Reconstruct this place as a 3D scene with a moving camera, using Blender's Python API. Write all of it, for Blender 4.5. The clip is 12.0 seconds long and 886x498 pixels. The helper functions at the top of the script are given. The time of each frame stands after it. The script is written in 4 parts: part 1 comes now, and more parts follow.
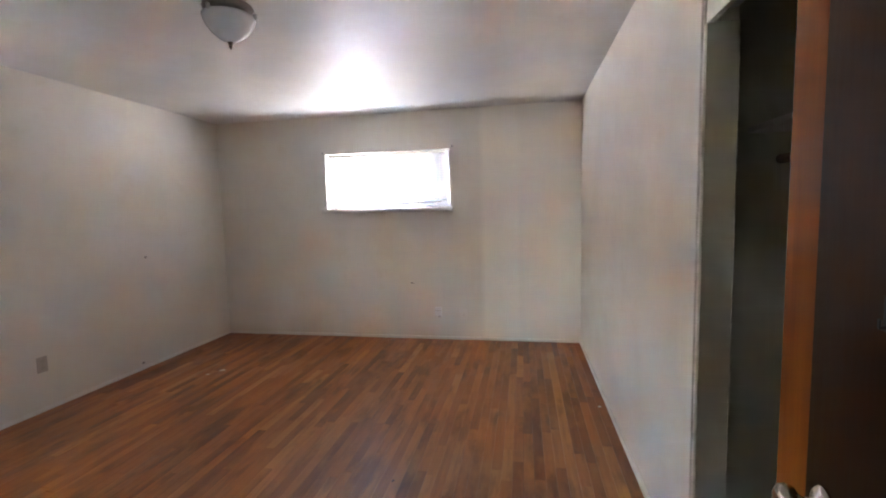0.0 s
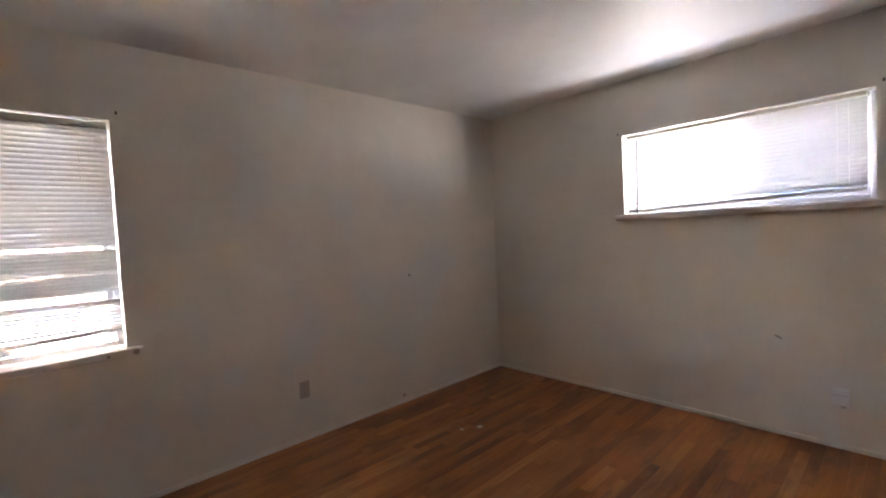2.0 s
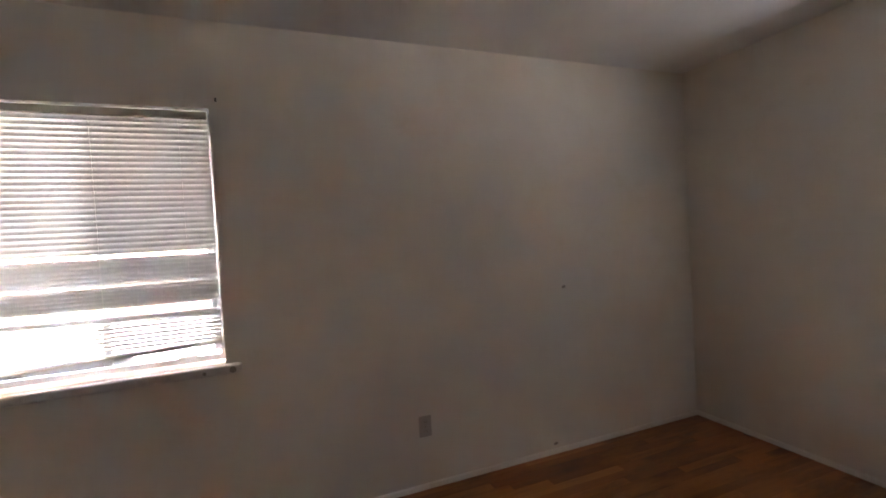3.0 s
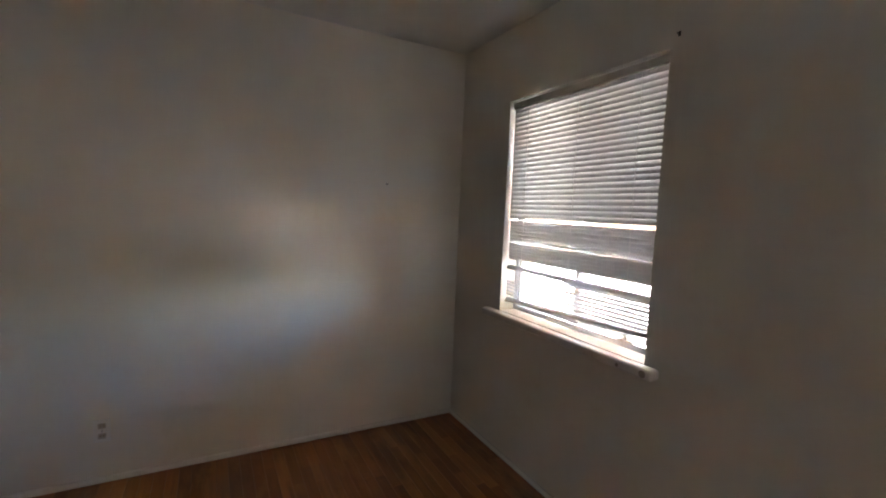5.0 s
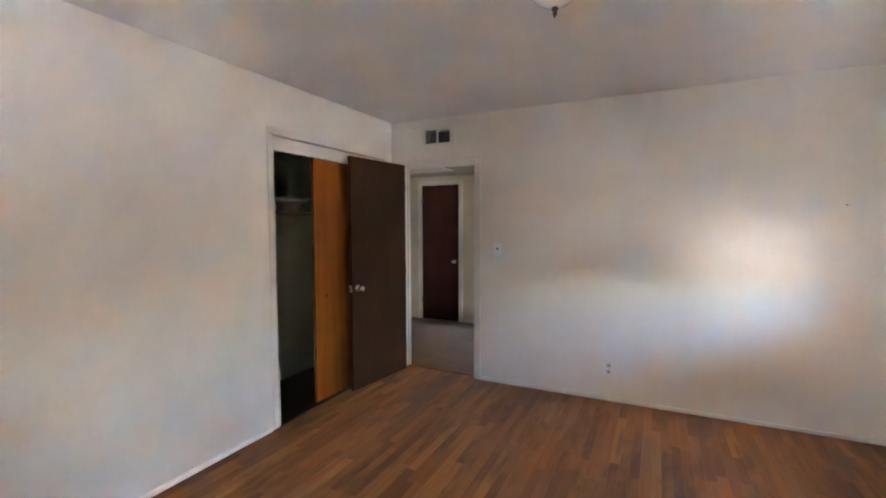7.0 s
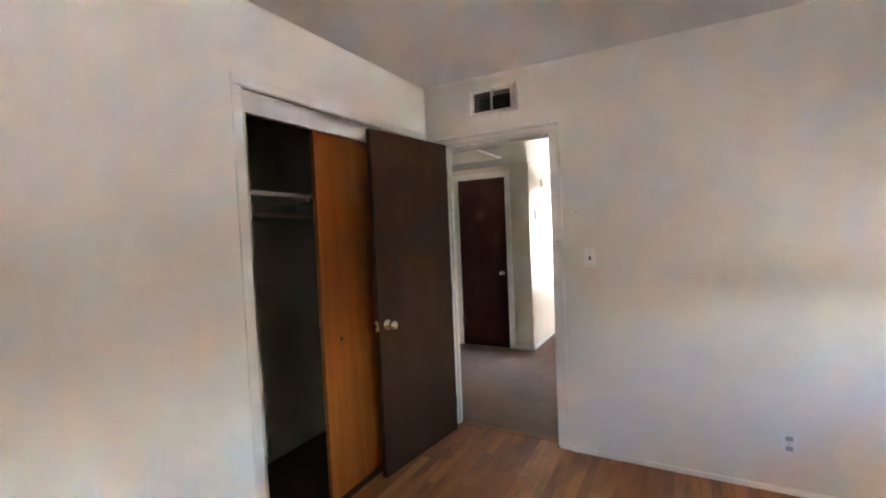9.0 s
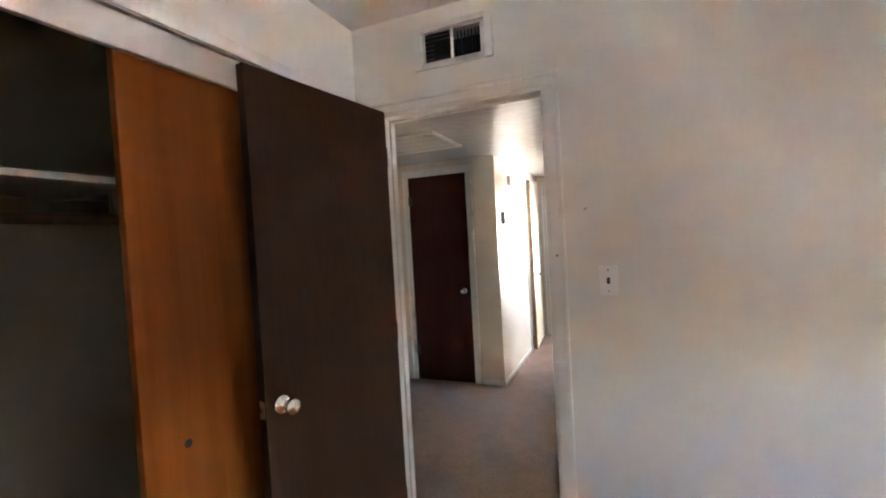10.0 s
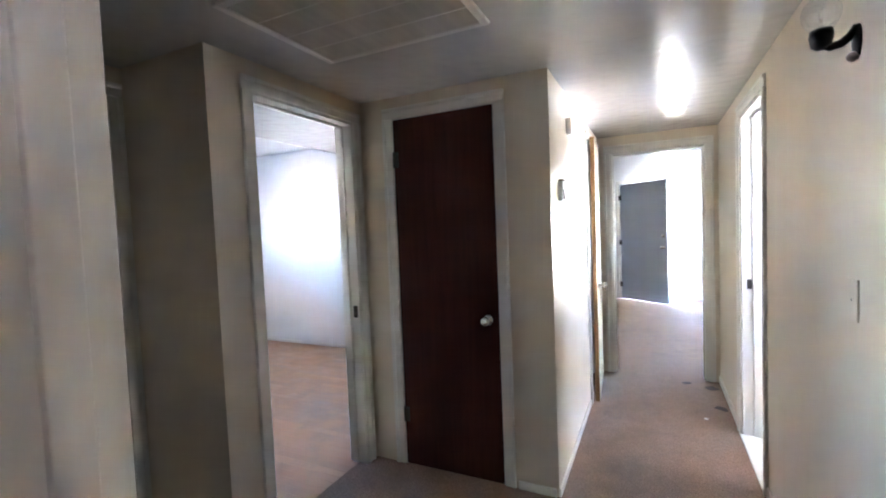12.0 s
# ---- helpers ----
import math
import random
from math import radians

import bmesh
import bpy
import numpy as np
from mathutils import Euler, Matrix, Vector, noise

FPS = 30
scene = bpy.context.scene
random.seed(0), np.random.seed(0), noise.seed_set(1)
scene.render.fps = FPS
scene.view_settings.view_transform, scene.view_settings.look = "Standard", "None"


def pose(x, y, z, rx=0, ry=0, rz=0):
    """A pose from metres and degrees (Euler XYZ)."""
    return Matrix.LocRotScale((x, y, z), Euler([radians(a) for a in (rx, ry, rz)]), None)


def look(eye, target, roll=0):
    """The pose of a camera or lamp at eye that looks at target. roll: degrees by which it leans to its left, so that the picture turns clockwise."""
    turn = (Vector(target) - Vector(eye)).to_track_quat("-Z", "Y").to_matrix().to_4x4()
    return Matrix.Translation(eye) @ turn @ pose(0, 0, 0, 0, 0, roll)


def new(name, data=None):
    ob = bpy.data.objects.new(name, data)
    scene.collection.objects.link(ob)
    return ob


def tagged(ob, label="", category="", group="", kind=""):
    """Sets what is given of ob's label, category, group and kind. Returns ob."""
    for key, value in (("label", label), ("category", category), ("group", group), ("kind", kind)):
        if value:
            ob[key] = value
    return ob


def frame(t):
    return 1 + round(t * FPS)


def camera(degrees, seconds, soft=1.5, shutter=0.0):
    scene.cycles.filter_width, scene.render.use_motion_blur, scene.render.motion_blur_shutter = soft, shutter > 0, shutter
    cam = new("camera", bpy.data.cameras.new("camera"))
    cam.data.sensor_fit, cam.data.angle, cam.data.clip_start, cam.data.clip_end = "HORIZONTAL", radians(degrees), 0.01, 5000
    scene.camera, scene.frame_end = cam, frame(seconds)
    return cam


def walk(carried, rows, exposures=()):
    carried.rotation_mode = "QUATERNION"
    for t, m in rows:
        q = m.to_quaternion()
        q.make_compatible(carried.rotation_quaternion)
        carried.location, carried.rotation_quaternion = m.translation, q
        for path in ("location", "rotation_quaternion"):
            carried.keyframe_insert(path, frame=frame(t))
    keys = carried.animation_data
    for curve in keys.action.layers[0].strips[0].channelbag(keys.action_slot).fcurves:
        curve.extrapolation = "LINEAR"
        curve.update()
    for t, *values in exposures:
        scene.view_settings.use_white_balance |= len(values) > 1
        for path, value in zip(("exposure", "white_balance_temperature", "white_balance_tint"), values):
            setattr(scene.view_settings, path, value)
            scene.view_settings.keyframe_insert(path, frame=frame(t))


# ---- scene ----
cam = camera(90.7, 12.0, soft=2.0)
PATH = [
    (0, (3.499, -0.069, 1.409), (3.137, 1.891, 1.234), -1.4),
    (0.5, (3.418, 0.253, 1.454), (2.737, 2.129, 1.321), -2.2),
    (1, (3.314, 0.544, 1.421), (2.298, 2.263, 1.306), -2.7),
    (1.5, (3.12, 0.868, 1.405), (2.001, 2.523, 1.313), -2.9),
    (2, (2.864, 1.189, 1.393), (1.401, 2.551, 1.311), -2.9),
    (2.5, (2.601, 1.494, 1.393), (0.878, 2.506, 1.302), -3.2),
    (2.7, (2.484, 1.6, 1.379), (0.718, 2.535, 1.312), -3.5),
    (4.3, (1.685, 2.329, 1.474), (0.009, 1.248, 1.323), -0.0),
    (4.5, (1.611, 2.385, 1.453), (0.093, 1.092, 1.301), 0.4),
    (5, (1.506, 2.62, 1.424), (0.571, 0.86, 1.253), 2.4),
    (5.5, (1.556, 2.945, 1.407), (1.046, 1.02, 1.218), 1.5),
    (6, (1.611, 3.284, 1.447), (1.581, 1.292, 1.271), -0.3),
    (6.5, (1.607, 3.57, 1.418), (2.099, 1.637, 1.273), -0.0),
    (7, (1.658, 3.783, 1.464), (2.534, 1.989, 1.349), -0.2),
    (7.2, (1.703, 3.843, 1.468), (2.714, 2.121, 1.359), -0.5),
    (8.8, (2.362, 2.949, 1.459), (3.405, 1.244, 1.376), -2.5),
    (9, (2.453, 2.78, 1.446), (3.415, 1.028, 1.36), -2.5),
    (9.5, (2.664, 2.285, 1.439), (3.593, 0.515, 1.369), -3.1),
    (10, (2.882, 1.847, 1.449), (3.657, 0.004, 1.388), -3.2),
    (10.5, (3.048, 1.386, 1.419), (3.797, -0.468, 1.39), -3.1),
    (11, (3.2, 0.937, 1.402), (3.936, -0.922, 1.359), -3.0),
    (11.5, (3.384, 0.516, 1.401), (4.093, -1.351, 1.311), -2.4),
    (12, (3.535, 0.091, 1.406), (4.402, -1.709, 1.311), -2.3),
]
EXPOSURE = [(0.0, 7.75, 6620, 26), (0.5, 7.55, 6670, 26), (1.0, 7.28, 6770, 27), (1.5, 7.2, 6920, 28), (2.5, 6.95, 7270, 30), (4.5, 6.15, 7220, 26), (5.0, 6.15, 7170, 24), (5.5, 6.45, 7120, 25), (6.0, 7.0, 7020, 25), (6.5, 7.57, 6920, 25), (7.0, 7.92, 6770, 25), (9.5, 8.15, 6800, 25), (10.5, 8.09, 6850, 30), (11.0, 8.2, 6350, 31), (11.5, 7.75, 6050, 28), (12.0, 7.77, 6150, 26)]
walk(cam, [(t, look(eye, target, roll)) for t, eye, target, roll in PATH], EXPOSURE)



# ---- light ----
SUN_ELEVATION, SUN_AZIMUTH = 58.0, 205.0  # azimuth clockwise from +y: the sun stands over -y and a little -x; stretched roof overhangs and the patio cover keep it out of the rooms
world = bpy.data.worlds.new("daylight")
scene.world = world
world.use_nodes = True
sky = world.node_tree.nodes.new("ShaderNodeTexSky")
sky.sky_type, sky.sun_disc = "NISHITA", False
sky.dust_density, sky.ozone_density = 0.15, 4.0
sky.sun_elevation, sky.sun_rotation = radians(SUN_ELEVATION), radians(SUN_AZIMUTH)
world.node_tree.links.new(sky.outputs[0], world.node_tree.nodes["Background"].inputs[0])
world.node_tree.nodes["Background"].inputs[1].default_value = 0.138

sun_data = bpy.data.lights.new("sun", "SUN")
sun_data.energy, sun_data.angle, sun_data.color = 3.8, radians(0.5), (1.0, 0.965, 0.91)
sun = new("sun", sun_data)
sun_way = Vector((math.sin(radians(SUN_AZIMUTH)) * math.cos(radians(SUN_ELEVATION)), math.cos(radians(SUN_AZIMUTH)) * math.cos(radians(SUN_ELEVATION)), math.sin(radians(SUN_ELEVATION))))
sun.matrix_world = look(sun_way * 30, (0, 0, 0))


def window_light(name, at, towards, width, height, watts, colour=(0.66, 0.82, 1.0)):
    """Area lamp added at a window to stand in for its daylight."""
    data = bpy.data.lights.new(name, "AREA")
    data.shape, data.size, data.size_y, data.energy, data.color = "RECTANGLE", width, height, watts, colour
    lamp = new(name, data)
    lamp.matrix_world = look(at, towards)
    return lamp


# added behind the unscreened half of window_2 to lift the room's fill light
window_light("bedroom_daylight", (1.70, 4.712, 1.76), (1.70, 3.0, 1.74), 0.64, 0.54, 0.235, (0.86, 0.93, 1.0))
# bathroom and second bedroom windows are unseen; lamp power is set by the hall
window_light("bathroom_daylight", (1.88, -2.55, 1.48), (3.0, -2.6, 1.2), 0.78, 0.68, 0.12)
window_light("second_bedroom_daylight", (8.66, -2.7, 1.45), (6.0, -3.4, 1.1), 1.38, 0.93, 0.02)
window_light("living_room_daylight", (2.28, -8.52, 1.05), (2.28, -6.0, 1.05), 0.5, 1.7, 0.012)

# ---- materials ----
def nodes_of(name):
    m = bpy.data.materials.new(name)
    m.use_nodes = True
    return m, m.node_tree.nodes, m.node_tree.links


def noise_node(n, l, scale, detail=3.0, vector=None, rough=0.55):
    t = n.new("ShaderNodeTexNoise")
    t.inputs["Scale"].default_value, t.inputs["Detail"].default_value, t.inputs["Roughness"].default_value = scale, detail, rough
    if vector is not None:
        l.new(vector, t.inputs["Vector"])
    return t.outputs["Fac"]


def ramp(n, l, fac, stops):
    r = n.new("ShaderNodeValToRGB")
    while len(r.color_ramp.elements) < len(stops):
        r.color_ramp.elements.new(0.5)
    for e, (p, c) in zip(r.color_ramp.elements, stops):
        e.position, e.color = p, (*c, 1.0) if len(c) == 3 else c
    l.new(fac, r.inputs[0])
    return r.outputs[0]


def grey(v):
    return (v, v, v)


def mixed(n, l, a, b, fac, kind="MIX"):
    m = n.new("ShaderNodeMix")
    m.data_type, m.blend_type = "RGBA", kind
    for value, slot in ((fac, 0), (a, 6), (b, 7)):
        if isinstance(value, bpy.types.NodeSocket):
            l.new(value, m.inputs[slot])
        elif slot == 0:
            m.inputs[0].default_value = value
        else:
            m.inputs[slot].default_value = (*value, 1.0)
    return m.outputs[2]


def world_place(n):
    return n.new("ShaderNodeNewGeometry").outputs["Position"]


def paint(name, colour, rough=0.5, stain=0.12, bump=0.25, peel=260.0, lump=0.0, strips=()):
    """Rolled wall paint: an orange-peel skin, slow patches in tone, faint grime. strips: (x from, x to, tone) of
    upright stretches in another tone.
    """
    m, n, l = nodes_of(name)
    b = n["Principled BSDF"]
    at = world_place(n)
    patch = noise_node(n, l, 0.9, 4, at)
    grime = noise_node(n, l, 5.0, 6, at, 0.7)
    dark = tuple(c * (1 - stain) for c in colour)
    warm = (colour[0] * (1 - stain * 0.6), colour[1] * (1 - stain * 0.85), colour[2] * (1 - stain * 1.3))
    c1 = mixed(n, l, dark, colour, ramp(n, l, patch, [(0.35, grey(0)), (0.6, grey(1))]))
    c2 = mixed(n, l, c1, warm, ramp(n, l, grime, [(0.52, grey(0)), (0.75, grey(0.8))]))
    if strips:
        across = n.new("ShaderNodeSeparateXYZ")
        l.new(at, across.inputs[0])
        for x0, x1, tone in strips:
            span = n.new("ShaderNodeMapRange")
            span.inputs["From Min"].default_value, span.inputs["From Max"].default_value = x0 - 0.5, x1 + 0.5
            l.new(across.outputs[0], span.inputs["Value"])
            wide = x1 - x0 + 1.0
            inside = ramp(n, l, span.outputs[0], [(0.47 / wide, grey(0)), (0.53 / wide, grey(1)), (1 - 0.55 / wide, grey(1)), (1 - 0.45 / wide, grey(0))])
            c2 = mixed(n, l, c2, tuple(min(0.88, c * tone) for c in colour), inside)
    l.new(c2, b.inputs["Base Color"])
    fine = noise_node(n, l, peel, 2, at)
    l.new(ramp(n, l, grime, [(0.25, grey(rough - 0.03)), (0.85, grey(min(1.0, rough + 0.05)))]), b.inputs["Roughness"])
    bp = n.new("ShaderNodeBump")
    bp.inputs["Strength"].default_value, bp.inputs["Distance"].default_value = bump, 0.0012
    l.new(fine, bp.inputs["Height"])
    if lump:
        big = noise_node(n, l, 14.0, 0, at)
        b2 = n.new("ShaderNodeBump")
        b2.inputs["Strength"].default_value, b2.inputs["Distance"].default_value = lump, 0.006
        l.new(big, b2.inputs["Height"])
        l.new(bp.outputs[0], b2.inputs["Normal"])
        l.new(b2.outputs[0], b.inputs["Normal"])
    else:
        l.new(bp.outputs[0], b.inputs["Normal"])
    return m


def plain(name, colour, rough=0.5, metal=0.0, vary=0.1, scale=30.0):
    m, n, l = nodes_of(name)
    b = n["Principled BSDF"]
    f = noise_node(n, l, scale, 4, n.new("ShaderNodeTexCoord").outputs["Object"])
    l.new(mixed(n, l, tuple(c * (1 - vary) for c in colour), tuple(min(1, c * (1 + vary)) for c in colour), f), b.inputs["Base Color"])
    l.new(ramp(n, l, f, [(0.3, grey(max(0.03, rough - 0.08))), (0.7, grey(min(1, rough + 0.08)))]), b.inputs["Roughness"])
    b.inputs["Metallic"].default_value = metal
    return m


def stretched(n, l, scale):
    mp = n.new("ShaderNodeMapping")
    mp.inputs["Scale"].default_value = scale
    return mp


def oak_floor(name="worn_oak", fade=0.0, turned=False):
    """Worn oak strips: each has its own tone; grain along y (or x, turned), dark stains and dull traffic patches across the whole floor. fade: how far the finish has bleached."""
    m, n, l = nodes_of(name)
    b = n["Principled BSDF"]
    at = world_place(n)
    info, geo = n.new("ShaderNodeObjectInfo"), n.new("ShaderNodeNewGeometry")
    add = n.new("ShaderNodeMath")
    add.operation = "ADD"
    l.new(info.outputs["Random"], add.inputs[0])
    l.new(geo.outputs["Random Per Island"], add.inputs[1])
    fr = n.new("ShaderNodeMath")
    fr.operation = "FRACT"
    l.new(add.outputs[0], fr.inputs[0])
    tone = ramp(n, l, fr.outputs[0], [(0.0, (0.24, 0.073, 0.018)), (0.25, (0.34, 0.106, 0.025)), (0.55, (0.40, 0.132, 0.032)), (0.85, (0.45, 0.158, 0.041)), (1.0, (0.54, 0.218, 0.066))])
    shift = n.new("ShaderNodeVectorMath")
    shift.operation = "ADD"
    l.new(at, shift.inputs[0])
    comb = n.new("ShaderNodeCombineXYZ")
    l.new(fr.outputs[0], comb.inputs[2])
    l.new(comb.outputs[0], shift.inputs[1])
    mp = stretched(n, l, (2.2, 48, 9) if turned else (48, 2.2, 9))
    l.new(shift.outputs[0], mp.inputs[0])
    grain = noise_node(n, l, 1.0, 5, mp.outputs[0], 0.65)
    c1 = mixed(n, l, tone, (0.15, 0.048, 0.014), ramp(n, l, grain, [(0.48, grey(0)), (0.78, grey(0.55))]))
    patch = noise_node(n, l, 1.0, 5, stretched_at(n, l, shift.outputs[0], (5.5, 1.7, 1.3)), 0.6)
    c2 = mixed(n, l, c1, (0.11, 0.038, 0.014), ramp(n, l, patch, [(0.50, grey(0)), (0.64, grey(0.62))]))
    worn = noise_node(n, l, 2.2, 5, stretched_at(n, l, shift.outputs[0], (1.9, 0.7, 0.8)), 0.62)
    c3 = mixed(n, l, c2, (0.57, 0.255, 0.092), ramp(n, l, worn, [(0.53, grey(0)), (0.70, grey(0.55))]))
    if fade:
        c3 = mixed(n, l, c3, (0.46, 0.305, 0.195), fade)
    l.new(c3, b.inputs["Base Color"])
    l.new(ramp(n, l, worn, [(0.35, grey(0.33)), (0.7, grey(0.58))]), b.inputs["Roughness"])
    bp = n.new("ShaderNodeBump")
    bp.inputs["Strength"].default_value, bp.inputs["Distance"].default_value = 0.25, 0.0015
    l.new(grain, bp.inputs["Height"])
    l.new(bp.outputs[0], b.inputs["Normal"])
    return m


def stretched_at(n, l, vector, scale):
    mp = stretched(n, l, scale)
    l.new(vector, mp.inputs[0])
    return mp.outputs[0]


def wood(name, light, dark, rough=0.4, grain_scale=(30, 30, 1.6), bump=0.15, wear=None):
    m, n, l = nodes_of(name)
    b = n["Principled BSDF"]
    at = n.new("ShaderNodeTexCoord").outputs["Object"]
    g = noise_node(n, l, 1.0, 6, stretched_at(n, l, at, grain_scale), 0.62)
    broad = noise_node(n, l, 1.0, 3, stretched_at(n, l, at, (6, 6, 0.7)), 0.5)
    c = mixed(n, l, dark, light, ramp(n, l, g, [(0.3, grey(0)), (0.7, grey(1))]))
    c = mixed(n, l, c, dark, ramp(n, l, broad, [(0.45, grey(0)), (0.7, grey(0.6))]))
    b.inputs["Specular IOR Level"].default_value = 0.08
    if wear:
        spots = noise_node(n, l, 7.0, 7, at, 0.75)
        c = mixed(n, l, c, wear, ramp(n, l, spots, [(0.62, grey(0)), (0.8, grey(0.5))]))
    l.new(c, b.inputs["Base Color"])
    l.new(ramp(n, l, g, [(0.2, grey(rough - 0.08)), (0.8, grey(rough + 0.12))]), b.inputs["Roughness"])
    bp = n.new("ShaderNodeBump")
    bp.inputs["Strength"].default_value, bp.inputs["Distance"].default_value = bump, 0.001
    l.new(g, bp.inputs["Height"])
    l.new(bp.outputs[0], b.inputs["Normal"])
    return m


def carpet_material():
    m, n, l = nodes_of("matted_carpet")
    b = n["Principled BSDF"]
    at = world_place(n)
    tuft = noise_node(n, l, 130.0, 3, at, 0.7)
    clump = noise_node(n, l, 9.0, 5, at, 0.6)
    soil = noise_node(n, l, 1.5, 5, at, 0.6)
    c = mixed(n, l, (0.175, 0.110, 0.077), (0.40, 0.272, 0.20), ramp(n, l, tuft, [(0.3, grey(0)), (0.7, grey(1))]))
    c = mixed(n, l, c, (0.2, 0.145, 0.11), ramp(n, l, clump, [(0.45, grey(0)), (0.75, grey(0.5))]))
    c = mixed(n, l, c, (0.15, 0.105, 0.08), ramp(n, l, soil, [(0.52, grey(0)), (0.75, grey(0.55))]))
    l.new(c, b.inputs["Base Color"])
    b.inputs["Roughness"].default_value = 0.95
    b.inputs["Specular IOR Level"].default_value = 0.1
    bp = n.new("ShaderNodeBump")
    bp.inputs["Strength"].default_value, bp.inputs["Distance"].default_value = 0.9, 0.006
    l.new(tuft, bp.inputs["Height"])
    l.new(bp.outputs[0], b.inputs["Normal"])
    return m


def ground_material(name, a, c, scale):
    m, n, l = nodes_of(name)
    b = n["Principled BSDF"]
    at = world_place(n)
    f = noise_node(n, l, scale, 8, at, 0.65)
    g = noise_node(n, l, scale * 40, 4, at, 0.6)
    col = mixed(n, l, a, c, ramp(n, l, f, [(0.35, grey(0)), (0.65, grey(1))]))
    col = mixed(n, l, col, tuple(v * 0.6 for v in a), ramp(n, l, g, [(0.5, grey(0)), (0.8, grey(0.5))]))
    l.new(col, b.inputs["Base Color"])
    b.inputs["Roughness"].default_value = 0.9
    return m


def glass_material(name="window_glass", sheen=0.05):
    """Thin glass: it lets light straight through and mirrors a little."""
    m, n, l = nodes_of(name)
    clear, gloss, mix = n.new("ShaderNodeBsdfTransparent"), n.new("ShaderNodeBsdfGlossy"), n.new("ShaderNodeMixShader")
    clear.inputs[0].default_value = (0.96, 0.975, 0.97, 1)
    gloss.inputs["Roughness"].default_value = 0.0
    mix.inputs[0].default_value = sheen
    l.new(clear.outputs[0], mix.inputs[1])
    l.new(gloss.outputs[0], mix.inputs[2])
    l.new(mix.outputs[0], n["Material Output"].inputs[0])
    return m


def frosted_glass(name="opal_glass", through_light=0.12):
    m, n, l = nodes_of(name)
    b = n["Principled BSDF"]
    f = noise_node(n, l, 14, 3, n.new("ShaderNodeTexCoord").outputs["Object"])
    l.new(mixed(n, l, (0.86, 0.86, 0.84), (0.94, 0.94, 0.92), f), b.inputs["Base Color"])
    b.inputs["Roughness"].default_value = 0.12
    b.inputs["Transmission Weight"].default_value = through_light
    return m


def screen_material():
    m, n, l = nodes_of("insect_screen")
    mix, clear, d = n.new("ShaderNodeMixShader"), n.new("ShaderNodeBsdfTransparent"), n.new("ShaderNodeBsdfDiffuse")
    d.inputs[0].default_value = (0.13, 0.13, 0.135, 1)
    mix.inputs[0].default_value = 0.32
    l.new(clear.outputs[0], mix.inputs[1])
    l.new(d.outputs[0], mix.inputs[2])
    l.new(mix.outputs[0], n["Material Output"].inputs[0])
    return m


def slat_material():
    m, n, l = nodes_of("vinyl_slat")
    b = n["Principled BSDF"]
    f = noise_node(n, l, 12, 4, world_place(n))
    l.new(mixed(n, l, (0.61, 0.605, 0.59), (0.71, 0.705, 0.685), f), b.inputs["Base Color"])
    b.inputs["Roughness"].default_value = 0.42
    tr, mix = n.new("ShaderNodeBsdfTranslucent"), n.new("ShaderNodeMixShader")
    tr.inputs[0].default_value = (0.75, 0.74, 0.70, 1)
    mix.inputs[0].default_value = 0.19
    l.new(b.outputs[0], mix.inputs[1])
    l.new(tr.outputs[0], mix.inputs[2])
    l.new(mix.outputs[0], n["Material Output"].inputs[0])
    return m


WALL = paint("cream_wall_paint", (0.81, 0.765, 0.67), 0.54, 0.10, 0.22)
FAR_WALL = paint("cream_wall_paint_strips", (0.79, 0.745, 0.65), 0.54, 0.10, 0.22, 260.0, 0.0, [(3.07, 3.48, 1.07), (3.48, 4.3, 1.03)])
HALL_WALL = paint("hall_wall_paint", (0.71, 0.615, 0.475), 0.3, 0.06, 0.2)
CLOSET = paint("olive_grey_closet_paint", (0.62, 0.61, 0.46), 0.5, 0.14, 0.2)
WHITE_WALL = paint("white_wall_paint", (0.80, 0.79, 0.76), 0.5, 0.06, 0.15)
CEILING = paint("ceiling_paint", (0.80, 0.78, 0.735), 0.48, 0.10, 0.3, 180, 0.3)
HALL_CEILING = paint("hall_ceiling_paint", (0.70, 0.675, 0.62), 0.17, 0.04, 0.75, 34, 0.6)
TRIM = paint("trim_enamel", (0.80, 0.77, 0.69), 0.3, 0.14, 0.12, 90)
# paler than TRIM: light falling on the moulding's top is put into the colour
MOULDING = paint("white_moulding_enamel_lit", (0.86, 0.83, 0.76), 0.35, 0.12, 0.1, 90)
SILL = paint("sill_enamel", (0.74, 0.70, 0.64), 0.35, 0.35, 0.3, 60)
YELLOWED = paint("yellowed_trim_enamel", (0.60, 0.50, 0.32), 0.35, 0.2, 0.12, 90)
CREAM_DOOR = paint("cream_door_paint", (0.72, 0.66, 0.50), 0.38, 0.14, 0.15, 90)
GREY_DOOR = paint("grey_door_paint", (0.42, 0.45, 0.48), 0.45, 0.12, 0.15, 90)
OAK = oak_floor()
PALE_OAK = oak_floor("bleached_oak", 0.6, True)
UMBER = wood("dark_umber_stained_wood", (0.070, 0.030, 0.014), (0.050, 0.021, 0.0098), 0.42, (70, 70, 7), 0.3, (0.10, 0.055, 0.028))
ORANGE = wood("orange_varnished_plywood", (0.37, 0.104, 0.016), (0.23, 0.056, 0.009), 0.33, (18, 18, 0.9), 0.06)
MAHOGANY = wood("red_brown_stained_wood", (0.066, 0.0142, 0.0096), (0.043, 0.0094, 0.0064), 0.4, (40, 40, 2.2), 0.12)
RAW_EDGE = wood("raw_wood_edge", (0.34, 0.20, 0.09), (0.2, 0.1, 0.04), 0.6)
